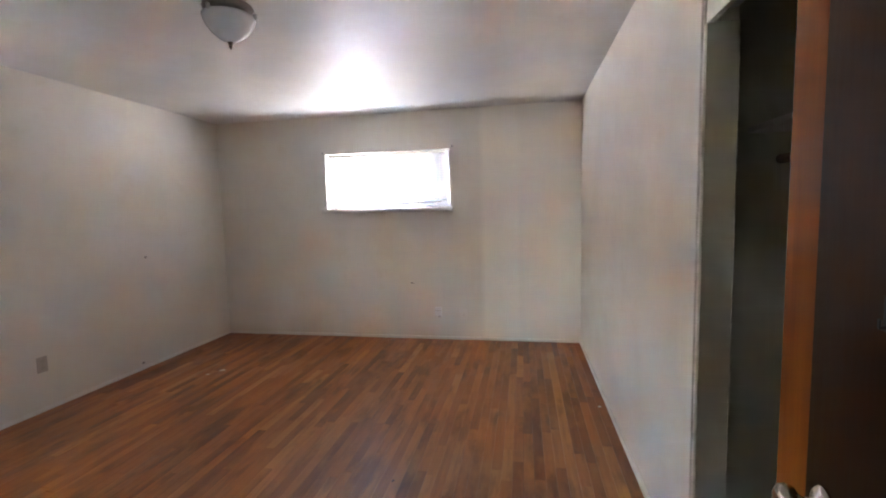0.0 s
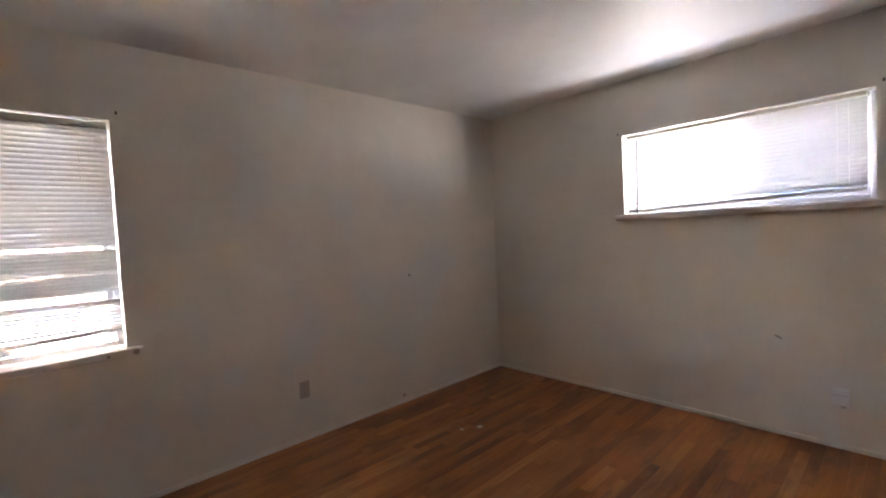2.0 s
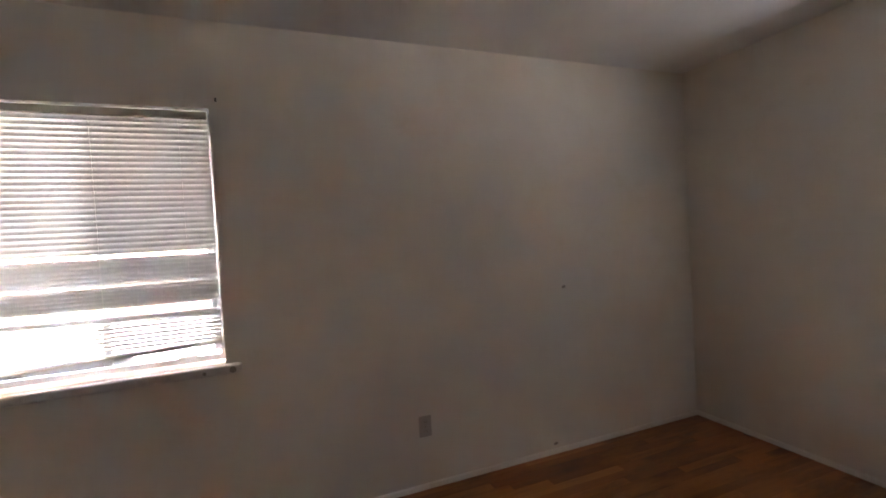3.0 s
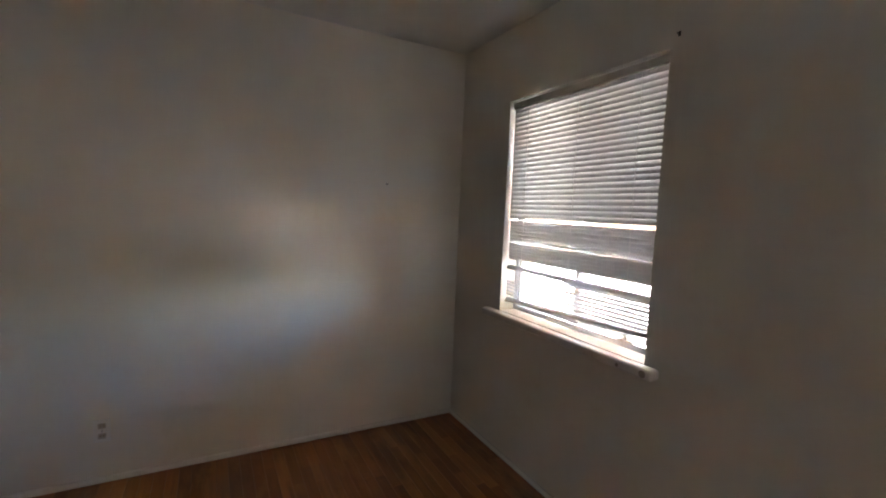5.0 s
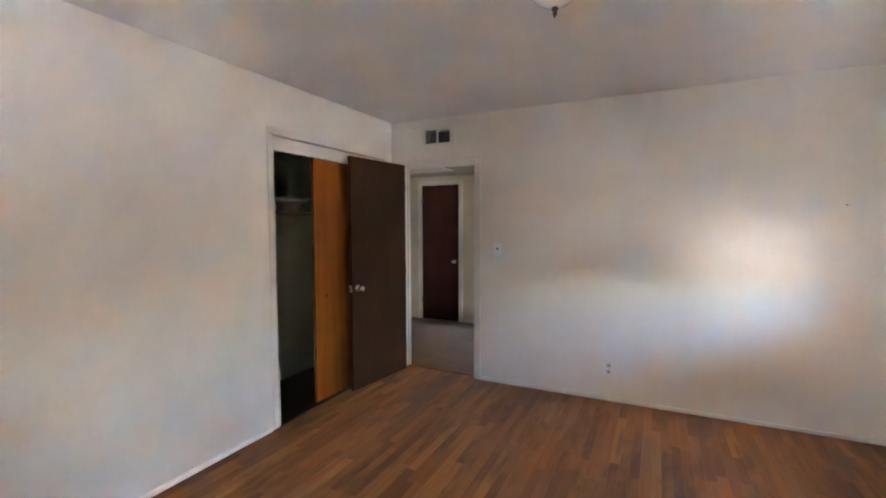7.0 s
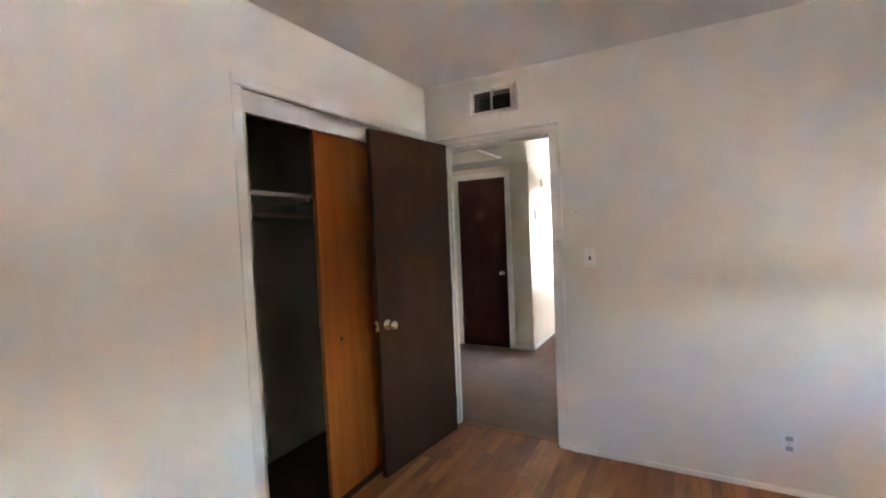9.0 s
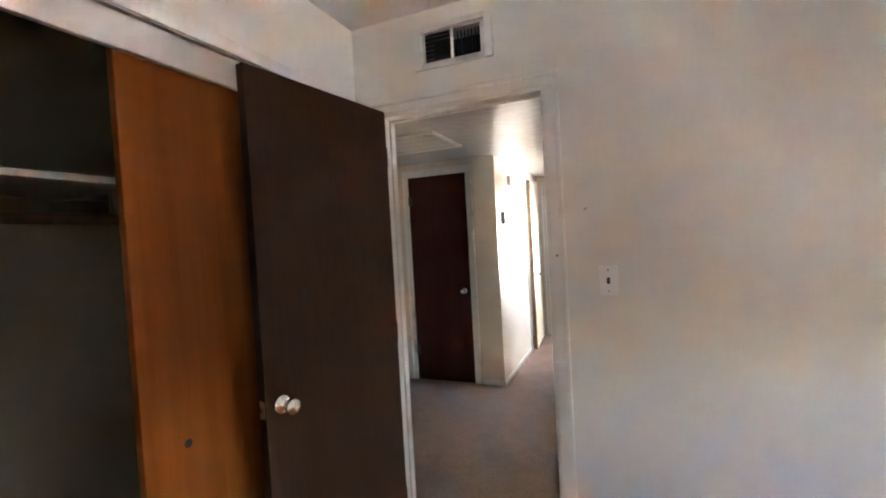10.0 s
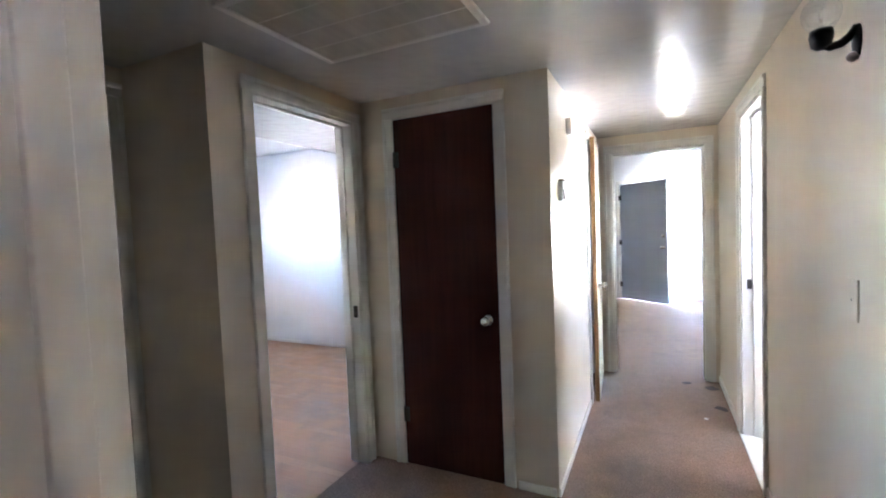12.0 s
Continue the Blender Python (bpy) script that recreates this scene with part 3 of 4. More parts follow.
# bedroom door, swung open in front of the closet
d1, leaf1 = slab_door("door_1", (3.918, 0.035, 0.012), 83.0, 0.745, 2.028, UMBER, "open dark umber stained flush bedroom door with a worn face")
for zz, side in ((0.895, 1), (0.895, -1)):
    k = knob(d1, (0.68, 0.0175 * side, zz), "+y" if side == 1 else "+y", CHROME)
    if side == -1:
        k.rotation_euler = (0, 0, math.pi)
part("latch_plate", box((0.7445, -0.012, 0.865), (0.7465, 0.012, 0.925), 0.001), BRASS, d1, "worn brass latch plate")
part("latch_bolt", box((0.744, -0.006, 0.887), (0.755, 0.006, 0.903), 0.002), CHROME, d1)
hook_bm = box((-0.008, 0.0, -0.022), (0.008, 0.002, 0.026), 0.001, 2)
add_box(hook_bm, (-0.003, 0.002, -0.018), (0.003, 0.011, -0.013), 0.001)
add_box(hook_bm, (-0.003, 0.008, -0.018), (0.003, 0.011, -0.004), 0.001)
part("coat_hook", hook_bm, IRON, d1, "small worn metal hook").location = (0.555, 0.0175, 1.245)
for zz in (0.2, 1.0, 1.82):
    hinge(d1, (-0.004, -0.014, zz), "y")

# red-brown linen closet door
d2, leaf2 = slab_door("door_2", (4.886, -2.125, 0.010), 180.0, 0.606, 2.03, MAHOGANY, "closed red-brown stained flush door with chipped edges")
knob(d2, (0.545, -0.0175, 0.895), "+y", CHROME, 0.9).rotation_euler = (0, 0, math.pi)
for zz in (0.3, 1.80):
    h = hinge(d2, (0.0, -0.020, zz), "x")

# cream hall closet door, a little ajar
d3, leaf3 = slab_door("door_3", (3.985, -4.105, 0.012), 93.5, 0.68, 2.04, CREAM_DOOR, "cream painted flush hall door standing slightly ajar")
knob(d3, (0.60, 0.0175, 0.9), "+y", CHROME, 0.8)
part("latch_edge", box((0.680, -0.0165, 0.0), (0.6835, 0.0165, 2.04), 0.001), RAW_EDGE, d3, "bare brown wooden door edge")

# front door, open inwards
d4, leaf4 = slab_door("door_4", (4.05, -8.43, 0.02), 142.0, 0.92, 2.03, GREY_DOOR, "open flat grey front door with daylight behind it", 0.045)
knob(d4, (0.86, -0.0225, 0.93), "+y", CHROME, 0.9).rotation_euler = (0, 0, math.pi)
bolt = part("deadbolt", lathe([(0.03, 0), (0.03, 0.012), (0.01, 0.02)], 20, "Y"), CHROME, d4)
bolt.location, bolt.rotation_euler = (0.86, -0.0225, 1.12), (0, 0, math.pi)
for zz in (0.25, 1.0, 1.8):
    hinge(d4, (0.0, -0.026, zz), "x")

d6, leaf6 = slab_door("door_6", (5.69, -1.01, 0.012), 90.0, 0.738, 2.01, CREAM_DOOR, "closed cream painted flush door at the end of the passage")
knob(d6, (0.68, 0.0175, 0.9), "+y", CHROME, 0.8)

# yellowed side door, closed, near the bedroom
d7, leaf7 = slab_door("door_7", (2.966, -0.262, 0.012), -90.0, 0.696, 2.01, YELLOWED, "closed yellowed cream flush door beside the bedroom doorway")
part("latch_plate", box((0.36, 0.0175, 1.01), (0.385, 0.0195, 1.05), 0.001), STEEL, d7, "small dark latch plate")
hall_baseboard((3.04, -0.186, 0.004), (3.052, -0.14, 0.07))

# strike plate in the bathroom jamb
tagged(finish("strike_plate", box((2.985, -3.1815, 0.95), (3.012, -3.179, 1.01), 0.0008), STEEL), "dark metal strike plate in the bathroom door jamb", "strike plate")
tagged(finish("strike_plate", box((3.1845, -0.075, 0.88), (3.187, -0.045, 0.94), 0.0008), STEEL), "dark metal strike plate in the bedroom door jamb", "strike plate")
tagged(finish("strike_plate", box((5.125, -2.0105, 0.895), (5.155, -2.008, 0.965), 0.0008), STEEL), "dark metal strike plate in the second bedroom jamb", "strike plate")
# white bathroom door swung inwards
d5, leaf5 = slab_door("door_5", (2.93, -2.575, 0.012), 172.0, 0.60, 2.0, WHITE_WALL, "white painted flush bathroom door swung open inwards")
knob(d5, (0.54, 0.0175, 0.9), "+y", CHROME, 0.8)

tagged(finish("threshold", box((2.955, -3.198, 0.004), (3.055, -2.542, 0.014), 0.004, 2), TRIM), "pale worn threshold strip at the bathroom doorway", "threshold", "", "structure")

# ---- closet ----
fascia = thing("closet_fascia", pose(W, 0, 0), "white painted board above the sliding closet doors", "closet trim", "", "structure")
part("board", box((0.004, 0.14, 1.985), (0.024, 1.53, 2.083), 0.002), TRIM, fascia)
part("track", box((0.028, 0.14, 2.03), (0.095, 1.53, 2.075), 0.001), ALUMINIUM, fascia, "dull metal door track")
part("side_lining", box((0.0, 1.512, 0.004), (0.10, 1.529, 1.985), 0.002), CLOSET, fascia)
part("head_moulding", box((-0.010, 0.08, 2.092), (0.0, 1.582, 2.142), 0.004, 2), TRIM, fascia)
part("side_moulding", box((-0.009, 1.534, 0.034), (0.0, 1.582, 2.090), 0.004, 2), TRIM, fascia)


def sliding_panel(y0, y1, x, label, material):
    root = thing("sliding_closet_door", pose(x, y0, 0.012), label, "closet door", "sliding closet doors")
    part("panel", box((0, 0, 0), (0.028, y1 - y0, 2.005), 0.002), material, root)
    pull = part("finger_pull", lathe([(0.012, 0.0), (0.013, 0.002), (0.010, 0.003), (0.009, 0.0005)], 18, "-X"), IRON, root, "small dark finger pull")
    pull.location = (-0.0002, y1 - y0 - 0.13, 0.86)
    return root


sliding_panel(0.38, 1.095, W + 0.032, "orange-brown varnished plywood sliding closet door", ORANGE)
sliding_panel(0.145, 0.84, W + 0.066, "orange-brown varnished plywood sliding closet door behind the first", ORANGE)
shelf = thing("closet_shelf", pose(4.30, 0.0, 1.66), "white painted closet shelf on a cleat", "shelf")
part("board", box((0.0, 0.003, 0.0), (0.497, 1.717, 0.02), 0.002), SHELF, shelf)
part("cleat", box((0.475, 0.003, -0.06), (0.498, 1.717, -0.001), 0.002), SHELF, shelf)
part("bracket", add_box(box((0.03, 0.93, -0.015), (0.47, 0.95, -0.001)), (0.10, 0.93, -0.10), (0.125, 0.95, -0.015), 0.002), SHELF, shelf)
rod = thing("closet_rod", pose(4.41, 0.003, 1.565), "dark wooden closet hanging rod", "closet rod")
part("rod", tube([(0, 0.0, 0), (0, 0.6, -0.004), (0, 1.2, -0.004), (0, 1.714, 0)], 0.017, 14), ROD, rod)
part("socket", lathe([(0.03, 0), (0.03, 0.008), (0.02, 0.014)], 18, "Y"), STEEL, rod)


# ---- windows ----
def slat_mesh(name, length, width=0.025, crown=0.0025, thick=0.0008):
    """A curved slat along local x, its width along local y."""
    bm = bmesh.new()
    n = 5
    rows = []
    for k in range(n + 1):
        v = -1 + 2 * k / n
        y, z = v * width / 2, crown * (1 - v * v)
        rows.append([bm.verts.new((x, y, z + dz)) for x in (0, length) for dz in (0, thick)])
    for a, b in zip(rows, rows[1:]):
        bm.faces.new((a[0], a[2], b[2], b[0]))
        bm.faces.new((a[1], b[1], b[3], a[3]))
        bm.faces.new((a[0], b[0], b[1], a[1]))
        bm.faces.new((a[2], a[3], b[3], b[2]))
    bm.faces.new((rows[0][0], rows[0][1], rows[0][3], rows[0][2]))
    bm.faces.new((rows[-1][0], rows[-1][2], rows[-1][3], rows[-1][1]))
    bmesh.ops.recalc_face_normals(bm, faces=bm.faces)
    me = bpy.data.meshes.new(name)
    bm.to_mesh(me)
    bm.free()
    me.materials.append(SLAT)
    return me


def slat(me, parent, x, z, tilt, roll=0.0, y=0.0):
    """tilt turns the slat about its length; roll lets one end hang."""
    ob = new("slat", me)
    ob.parent = parent
    ob.location = (x, y, z)
    ob.rotation_euler = (radians(tilt), radians(-roll), 0)
    return ob


def window(name, m, w, h, label, depth=0.045):
    """A sliding aluminium window: local x across, local y outwards, z up, standing on its sill line."""
    root = thing(name, m, label, "window", "", "structure")
    f = bmesh.new()
    for lo, hi in (((0, 0, 0), (0.028, depth, h)), ((w - 0.028, 0, 0), (w, depth, h)), ((0.028, 0, 0), (w - 0.028, depth, 0.028)), ((0.028, 0, h - 0.028), (w - 0.028, depth, h))):
        add_box(f, lo, hi, 0.002)
    part("window_frame", f, ALUMINIUM, root, "dull aluminium frame")
    for a, b, y in ((0.028, w / 2 + 0.018, 0.006), (w / 2 - 0.018, w - 0.028, 0.026)):
        s = bmesh.new()
        for lo, hi in (((a, y, 0.03), (a + 0.03, y + 0.016, h - 0.03)), ((b - 0.03, y, 0.03), (b, y + 0.016, h - 0.03)), ((a + 0.03, y, 0.03), (b - 0.03, y + 0.016, 0.058)), ((a + 0.03, y, h - 0.058), (b - 0.03, y + 0.016, h - 0.03))):
            add_box(s, lo, hi, 0.0015)
        sash = part("sash", s, ALUMINIUM, root)
        pane = part("pane", box((a + 0.028, y + 0.006, 0.056), (b - 0.028, y + 0.010, h - 0.056)), GLASS, sash)
        pane.visible_shadow = False
    return root


# large window in the window wall: local x runs along -y as seen from the room
bw = window("window_1", pose(-0.098, 0.53, 0.86, 0, 0, 90), 0.985, 1.20, "aluminium sliding window over a dirty white sill")
part("screen", box((0.50, 0.047, 0.03), (0.955, 0.0475, 1.17)), SCREEN, bw, "grey insect screen").visible_shadow = True
sill1 = thing("window_sill", pose(0, 0, 0), "thick painted sill with grime on its end", "window sill", "", "structure")
sb = box((-0.148, 0.532, 0.822), (0.0, 1.513, 0.858), 0.002)
add_box(sb, (0.0, 0.42, 0.815), (0.055, 1.585, 0.858), 0.012, 3)
part("board", sb, SILL, sill1)
part("grime", lathe([(0.001, 0.0), (0.016, 0.0003), (0.011, 0.0006), (0.001, 0.0007)], 7, "X"), DIRT, sill1).location = (0.0548, 1.548, 0.836)
part("grime", lathe([(0.001, 0.0), (0.009, 0.0003), (0.006, 0.0006), (0.001, 0.0007)], 6, "X"), DIRT, sill1).location = (0.0548, 1.43, 0.834)

latch_bm = box((0.0, 0.0, 0.0), (0.012, 0.085, 0.012), 0.004, 2)
add_box(latch_bm, (0.0, 0.03, 0.010), (0.010, 0.05, 0.028), 0.003, 2)
part("sash_latch", latch_bm, WHITE_PLASTIC, bw, "small white sash latch").matrix_local = pose(0.86, -0.001, 0.028, 0, 0, -90) @ pose(0, -0.085, 0)
blind1 = thing("mini_blind", pose(-0.035, 0.542, 0, 0, 0, 90), "old ivory mini blind with bunched, broken lower slats", "window blind")
BW = 0.962
part("headrail", box((0, -0.018, 2.018), (BW, 0.014, 2.052), 0.002), PLASTIC, blind1, "dirty ivory headrail")
full, right, stub = slat_mesh("slat", BW, 0.0305, 0.004), slat_mesh("slat_right", BW - 0.46, 0.017), slat_mesh("slat_stub", 0.075, 0.012)
rnd = random.Random(4)
z = 2.010
while z > 1.405:
    slat(full, blind1, 0, z, 74 + rnd.uniform(-0.5, 0.5), rnd.uniform(-0.03, 0.03))
    z -= 0.0258
for k in range(6):
    slat(full, blind1, 0, 1.374 - 0.0195 * k, -67 + rnd.uniform(-3, 3), -0.25)
for k in range(5):
    slat(full, blind1, 0, 1.246 - 0.0175 * k, -67 + rnd.uniform(-3, 3), -0.1)
slat(full, blind1, 0, 1.118, 50, -0.6)
for k in range(7):
    zz = 1.085 - 0.019 * k
    slat(right, blind1, 0.46, zz + 0.006, 48 + rnd.uniform(-4, 4), 0.4 * k * 0.2)
    if k > 1:
        slat(stub, blind1, 0, zz - 0.012, 48 + rnd.uniform(-4, 4), -0.5)
slat(full, blind1, 0, 0.925, 50, 2.2)
br = part("bottom_rail", box((0, -0.012, 0), (BW, 0.012, 0.008), 0.002), PLASTIC, blind1)
br.location, br.rotation_euler = (0, 0, 0.912), (0, radians(-3.2), 0)
for cx, low in ((0.135, 0.925), (0.50, 0.945), (0.84, 0.96)):
    part("ladder_cord", tube([(cx, -0.0135, 2.02), (cx + 0.003, -0.0135, 1.4), (cx + 0.006, -0.0135, low)], 0.0012, 6), CORD, blind1)
    part("ladder_cord", tube([(cx, 0.0135, 2.02), (cx + 0.003, 0.0135, 1.4), (cx + 0.006, 0.0135, low)], 0.0012, 6), CORD, blind1)

# small high window in the far wall
sw = window("window_2", pose(1.33, L + 0.095, 1.455), 1.405, 0.605, "high aluminium sliding window above a painted sill")
part("screen", box((0.715, 0.047, 0.03), (1.375, 0.0475, 0.575)), SCREEN, sw, "grey insect screen")
sill2 = thing("window_sill", pose(0, 0, 0), "narrow painted sill under the high window", "window sill", "", "structure")
sb = box((1.332, L, 1.428), (2.733, L + 0.148, 1.452), 0.002)
add_box(sb, (1.275, L - 0.045, 1.405), (2.765, L, 1.445), 0.009, 3)
part("board", sb, SILL, sill2)
blind2 = thing("mini_blind", pose(1.352, L + 0.04, 0), "ivory mini blind with open slats and a sagging bottom rail", "window blind")
SW = 1.345
part("headrail", box((0, -0.014, 2.026), (SW, 0.014, 2.052), 0.002), PLASTIC, blind2, "dusty headrail")
long_slat = slat_mesh("slat_long", SW, 0.03)
for k in range(20):
    slat(long_slat, blind2, 0, 2.012 - 0.0255 * k, -55 + rnd.uniform(-2, 2), 0.12 * k * 0.5 * 0.6)
for k in range(4):
    slat(long_slat, blind2, 0, 1.486 - 0.006 * k, 8, 1.7)
br = part("bottom_rail", box((0, -0.013, 0), (SW, 0.013, 0.017), 0.002), PLASTIC, blind2)
br.location, br.rotation_euler = (0, 0, 1.458), (0, radians(-1.9), 0)
for cx in (0.12, 0.67, 1.22):
    part("ladder_cord", tube([(cx, -0.0135, 2.01), (cx, -0.0135, 1.75), (cx, -0.0135, 1.47)], 0.0012, 6), CORD, blind2)
part("tilt_wand", tube([(0.085, -0.024, 2.01), (0.083, -0.03, 1.75), (0.078, -0.034, 1.40)], 0.0055, 8), GREY_PLASTIC, blind2, "clear plastic tilt wand")
part("lift_cord", tube([(1.27, -0.024, 2.01), (1.272, -0.028, 1.75), (1.27, -0.03, 1.5)], 0.0018, 6), CORD, blind2)


def bracket(at, way):
    """A small left-over curtain rod bracket."""
    bm = box((-0.005, -0.002, -0.009), (0.005, 0.0, 0.009), 0.0008)
    add_box(bm, (-0.0025, -0.016, -0.002), (0.0025, -0.002, 0.002), 0.0008)
    ob = tagged(finish("curtain_bracket", bm, STEEL), "small dark metal curtain rod bracket screwed to the wall", "bracket", "curtain brackets")
    ob.matrix_world = pose(*at, 0, 0, way)
    return ob


bracket((0.0, 1.548, 2.103), 90)
bracket((2.765, L, 2.085), 0)
bracket((1.30, L, 2.075), 0)


# glass for the unseen rooms' windows is left open to the daylight
living = window("window_3", pose(2.58, -8.53, 0.12, 0, 0, 180), 0.60, 1.86, "bright aluminium living room window")


# ---- wall plates ----
def plate(name, m, label, category, kind_of, material=PLASTIC, w=0.072, h=0.116):
    """Wall plate: local x across, local -y out of the wall."""
    root = thing(name, m, label, category)
    part("plate", box((-w / 2, -0.006, -h / 2), (w / 2, 0.0, h / 2), 0.003, 2), material, root)
    if kind_of == "outlet":
        for s in (-1, 1):
            part("socket", box((-0.016, -0.0085, s * 0.026 - 0.013), (0.016, -0.006, s * 0.026 + 0.013), 0.002), BEIGE_PLASTIC, root)
            for dx in (-0.006, 0.006):
                part("slot", box((dx - 0.001, -0.0092, s * 0.026 - 0.004), (dx + 0.001, -0.0086, s * 0.026 + 0.005)), DARK, root)
    if kind_of == "switch":
        part("slot", box((-0.006, -0.0066, -0.013), (0.006, -0.0061, 0.013)), DARK, root)
        t = part("toggle", box((-0.004, -0.016, -0.004), (0.004, 0.0, 0.010), 0.001), DARK if material == WHITE_PLASTIC else material, root, "switch toggle")
        t.location = (0, -0.005, 0)
    part("screw", lathe([(0.003, 0), (0.003, 0.001), (0.001, 0.0014)], 10, "Y"), STEEL, root).matrix_local = pose(0, -0.006, 0.042 if kind_of == "switch" else 0.0, 0, 0, 180)
    if kind_of == "switch":
        part("screw", lathe([(0.003, 0), (0.003, 0.001), (0.001, 0.0014)], 10, "Y"), STEEL, root).matrix_local = pose(0, -0.006, -0.042, 0, 0, 180)
    return root


plate("wall_outlet", pose(0.0, 2.484, 0.35, 0, 0, 90), "beige electrical outlet plate low on the cream wall", "outlet", "outlet", BEIGE_PLASTIC)
plate("wall_outlet", pose(1.99, 0.0, 0.268, 0, 0, 180), "white electrical outlet plate low on the cream wall", "outlet", "outlet", WHITE_PLASTIC)
plate("light_switch", pose(2.955, 0.0, 1.235, 0, 0, 180), "white light switch plate with a dark toggle", "light switch", "switch", WHITE_PLASTIC)
plate("light_switch", pose(3.04, -1.47, 1.165, 0, 0, 90), "cream painted-over switch plate on the hall wall", "light switch", "blank", HALL_WALL)
plate("light_switch", pose(3.99, -2.66, 1.25, 0, 0, -90), "white switch plate on the bright hall wall", "light switch", "switch", PLASTIC)
plate("blank_plate", pose(2.852, L, 0.275, 0, 0, 0), "painted-over blank plate low on the cream wall", "wall plate", "blank", WALL)
jack = thing("phone_jack", pose(2.577, L, 0.31), "white plastic phone jack box on the cream wall", "phone jack")
part("housing", box((-0.038, -0.032, -0.045), (0.038, 0.0, 0.048), 0.006, 2), WHITE_PLASTIC, jack)
part("socket", box((0.002, -0.03, -0.058), (0.022, -0.006, -0.045), 0.002), BEIGE_PLASTIC, jack)
part("cover_seam", box((-0.036, -0.0326, 0.014), (0.036, -0.0321, 0.017)), BEIGE_PLASTIC, jack)

# ---- vents ----
vent = thing("wall_vent", pose(3.558, 0.0, 2.30), "white framed wall register with a grey and a black half", "air vent")
vf = bmesh.new()
for lo, hi in (((-0.185, 0.0, -0.098), (-0.150, 0.012, 0.098)), ((0.150, 0.0, -0.098), (0.185, 0.012, 0.098)), ((-0.150, 0.0, 0.070), (0.150, 0.012, 0.098)), ((-0.150, 0.0, -0.098), (0.150, 0.012, -0.070)), ((-0.008, 0.0, -0.070), (0.008, 0.010, 0.070))):
    add_box(vf, lo, hi, 0.003)
part("frame", vf, TRIM, vent)
part("duct", box((-0.135, -0.11, -0.068), (0.135, -0.105, 0.068)), DUCT, vent, "dark duct opening")
for k in range(7):
    b_ = part("blade", box((0.010, -0.007, -0.0085), (0.148, -0.0045, 0.0085)), GREY_VENT, vent)
    b_.matrix_local = pose(0, 0.001, -0.058 + 0.0193 * k, 10, 0, 0)
for k in range(9):
    part("fin", box((-0.146 + 0.0165 * k, -0.045, -0.068), (-0.1445 + 0.0165 * k, -0.030, 0.068)), DUCT, vent)

grille = thing("return_air_grille", pose(4.445, -1.205, H2), "dusty cream return air grille in the hall ceiling", "air vent")
gf = bmesh.new()
gw, gh = 0.375, 0.295
for lo, hi in (((-gw, -gh, -0.016), (-gw + 0.03, gh, 0.0)), ((gw - 0.03, -gh, -0.016), (gw, gh, 0.0)), ((-gw + 0.03, gh - 0.03, -0.016), (gw - 0.03, gh, 0.0)), ((-gw + 0.03, -gh, -0.016), (gw - 0.03, -gh + 0.03, 0.0))):
    add_box(gf, lo, hi, 0.005, 2)
part("frame", gf, TRIM, grille)
part("backing", box((-gw + 0.03, -gh + 0.03, -0.003), (gw - 0.03, gh - 0.03, -0.0005)), FILTER, grille, "dusty dark filter behind the louvres")
for k in range(3):
    part("divider", box((-gw + 0.03, -0.135 + 0.135 * k - 0.004, -0.014), (gw - 0.03, -0.135 + 0.135 * k + 0.004, -0.003), 0.001), TRIM, grille)
lv = box((-gw + 0.031, -0.0065, -0.0006), (gw - 0.031, 0.0065, 0.0006))
first = part("louvre", lv, DUST, grille)
first.matrix_local = pose(0, -gh + 0.04, -0.009, 40, 0, 0)
for k in range(1, 36):
    o = new("louvre", first.data)
    o.parent = grille
    o.matrix_local = pose(0, -gh + 0.04 + 0.0147 * k, -0.009, 40, 0, 0)

# ---- lamps and small fixtures ----
lamp = thing("ceiling_light", pose(2.03, 2.03, H) @ Matrix.Diagonal((0.78, 0.78, 1.0, 1.0)), "unlit opal glass ceiling light with a pointed dark finial", "ceiling lamp")
part("base", lathe([(0.150, 0.0), (0.158, -0.012), (0.150, -0.030), (0.05, -0.036)], 32), LAMP_BASE, lamp, "dusty brown metal base", True)
for a in (20, 140, 260):
    part("clip", box((-0.012, -0.009, -0.016), (0.012, 0.009, 0.016), 0.005, 2), WHITE_PLASTIC, lamp, "small white clip").matrix_local = pose(0.163 * math.cos(radians(a)), 0.163 * math.sin(radians(a)), -0.046, 0, 0, a)
part("shade", lathe([(0.060, -0.040), (0.140, -0.044), (0.162, -0.052), (0.160, -0.066), (0.142, -0.098), (0.112, -0.130), (0.074, -0.156), (0.034, -0.172), (0.008, -0.176)], 36), OPAL, lamp, "opal glass bowl", True)
part("finial", lathe([(0.013, -0.172), (0.017, -0.181), (0.010, -0.192), (0.012, -0.199), (0.003, -0.212)], 16), STEEL, lamp, "", True)

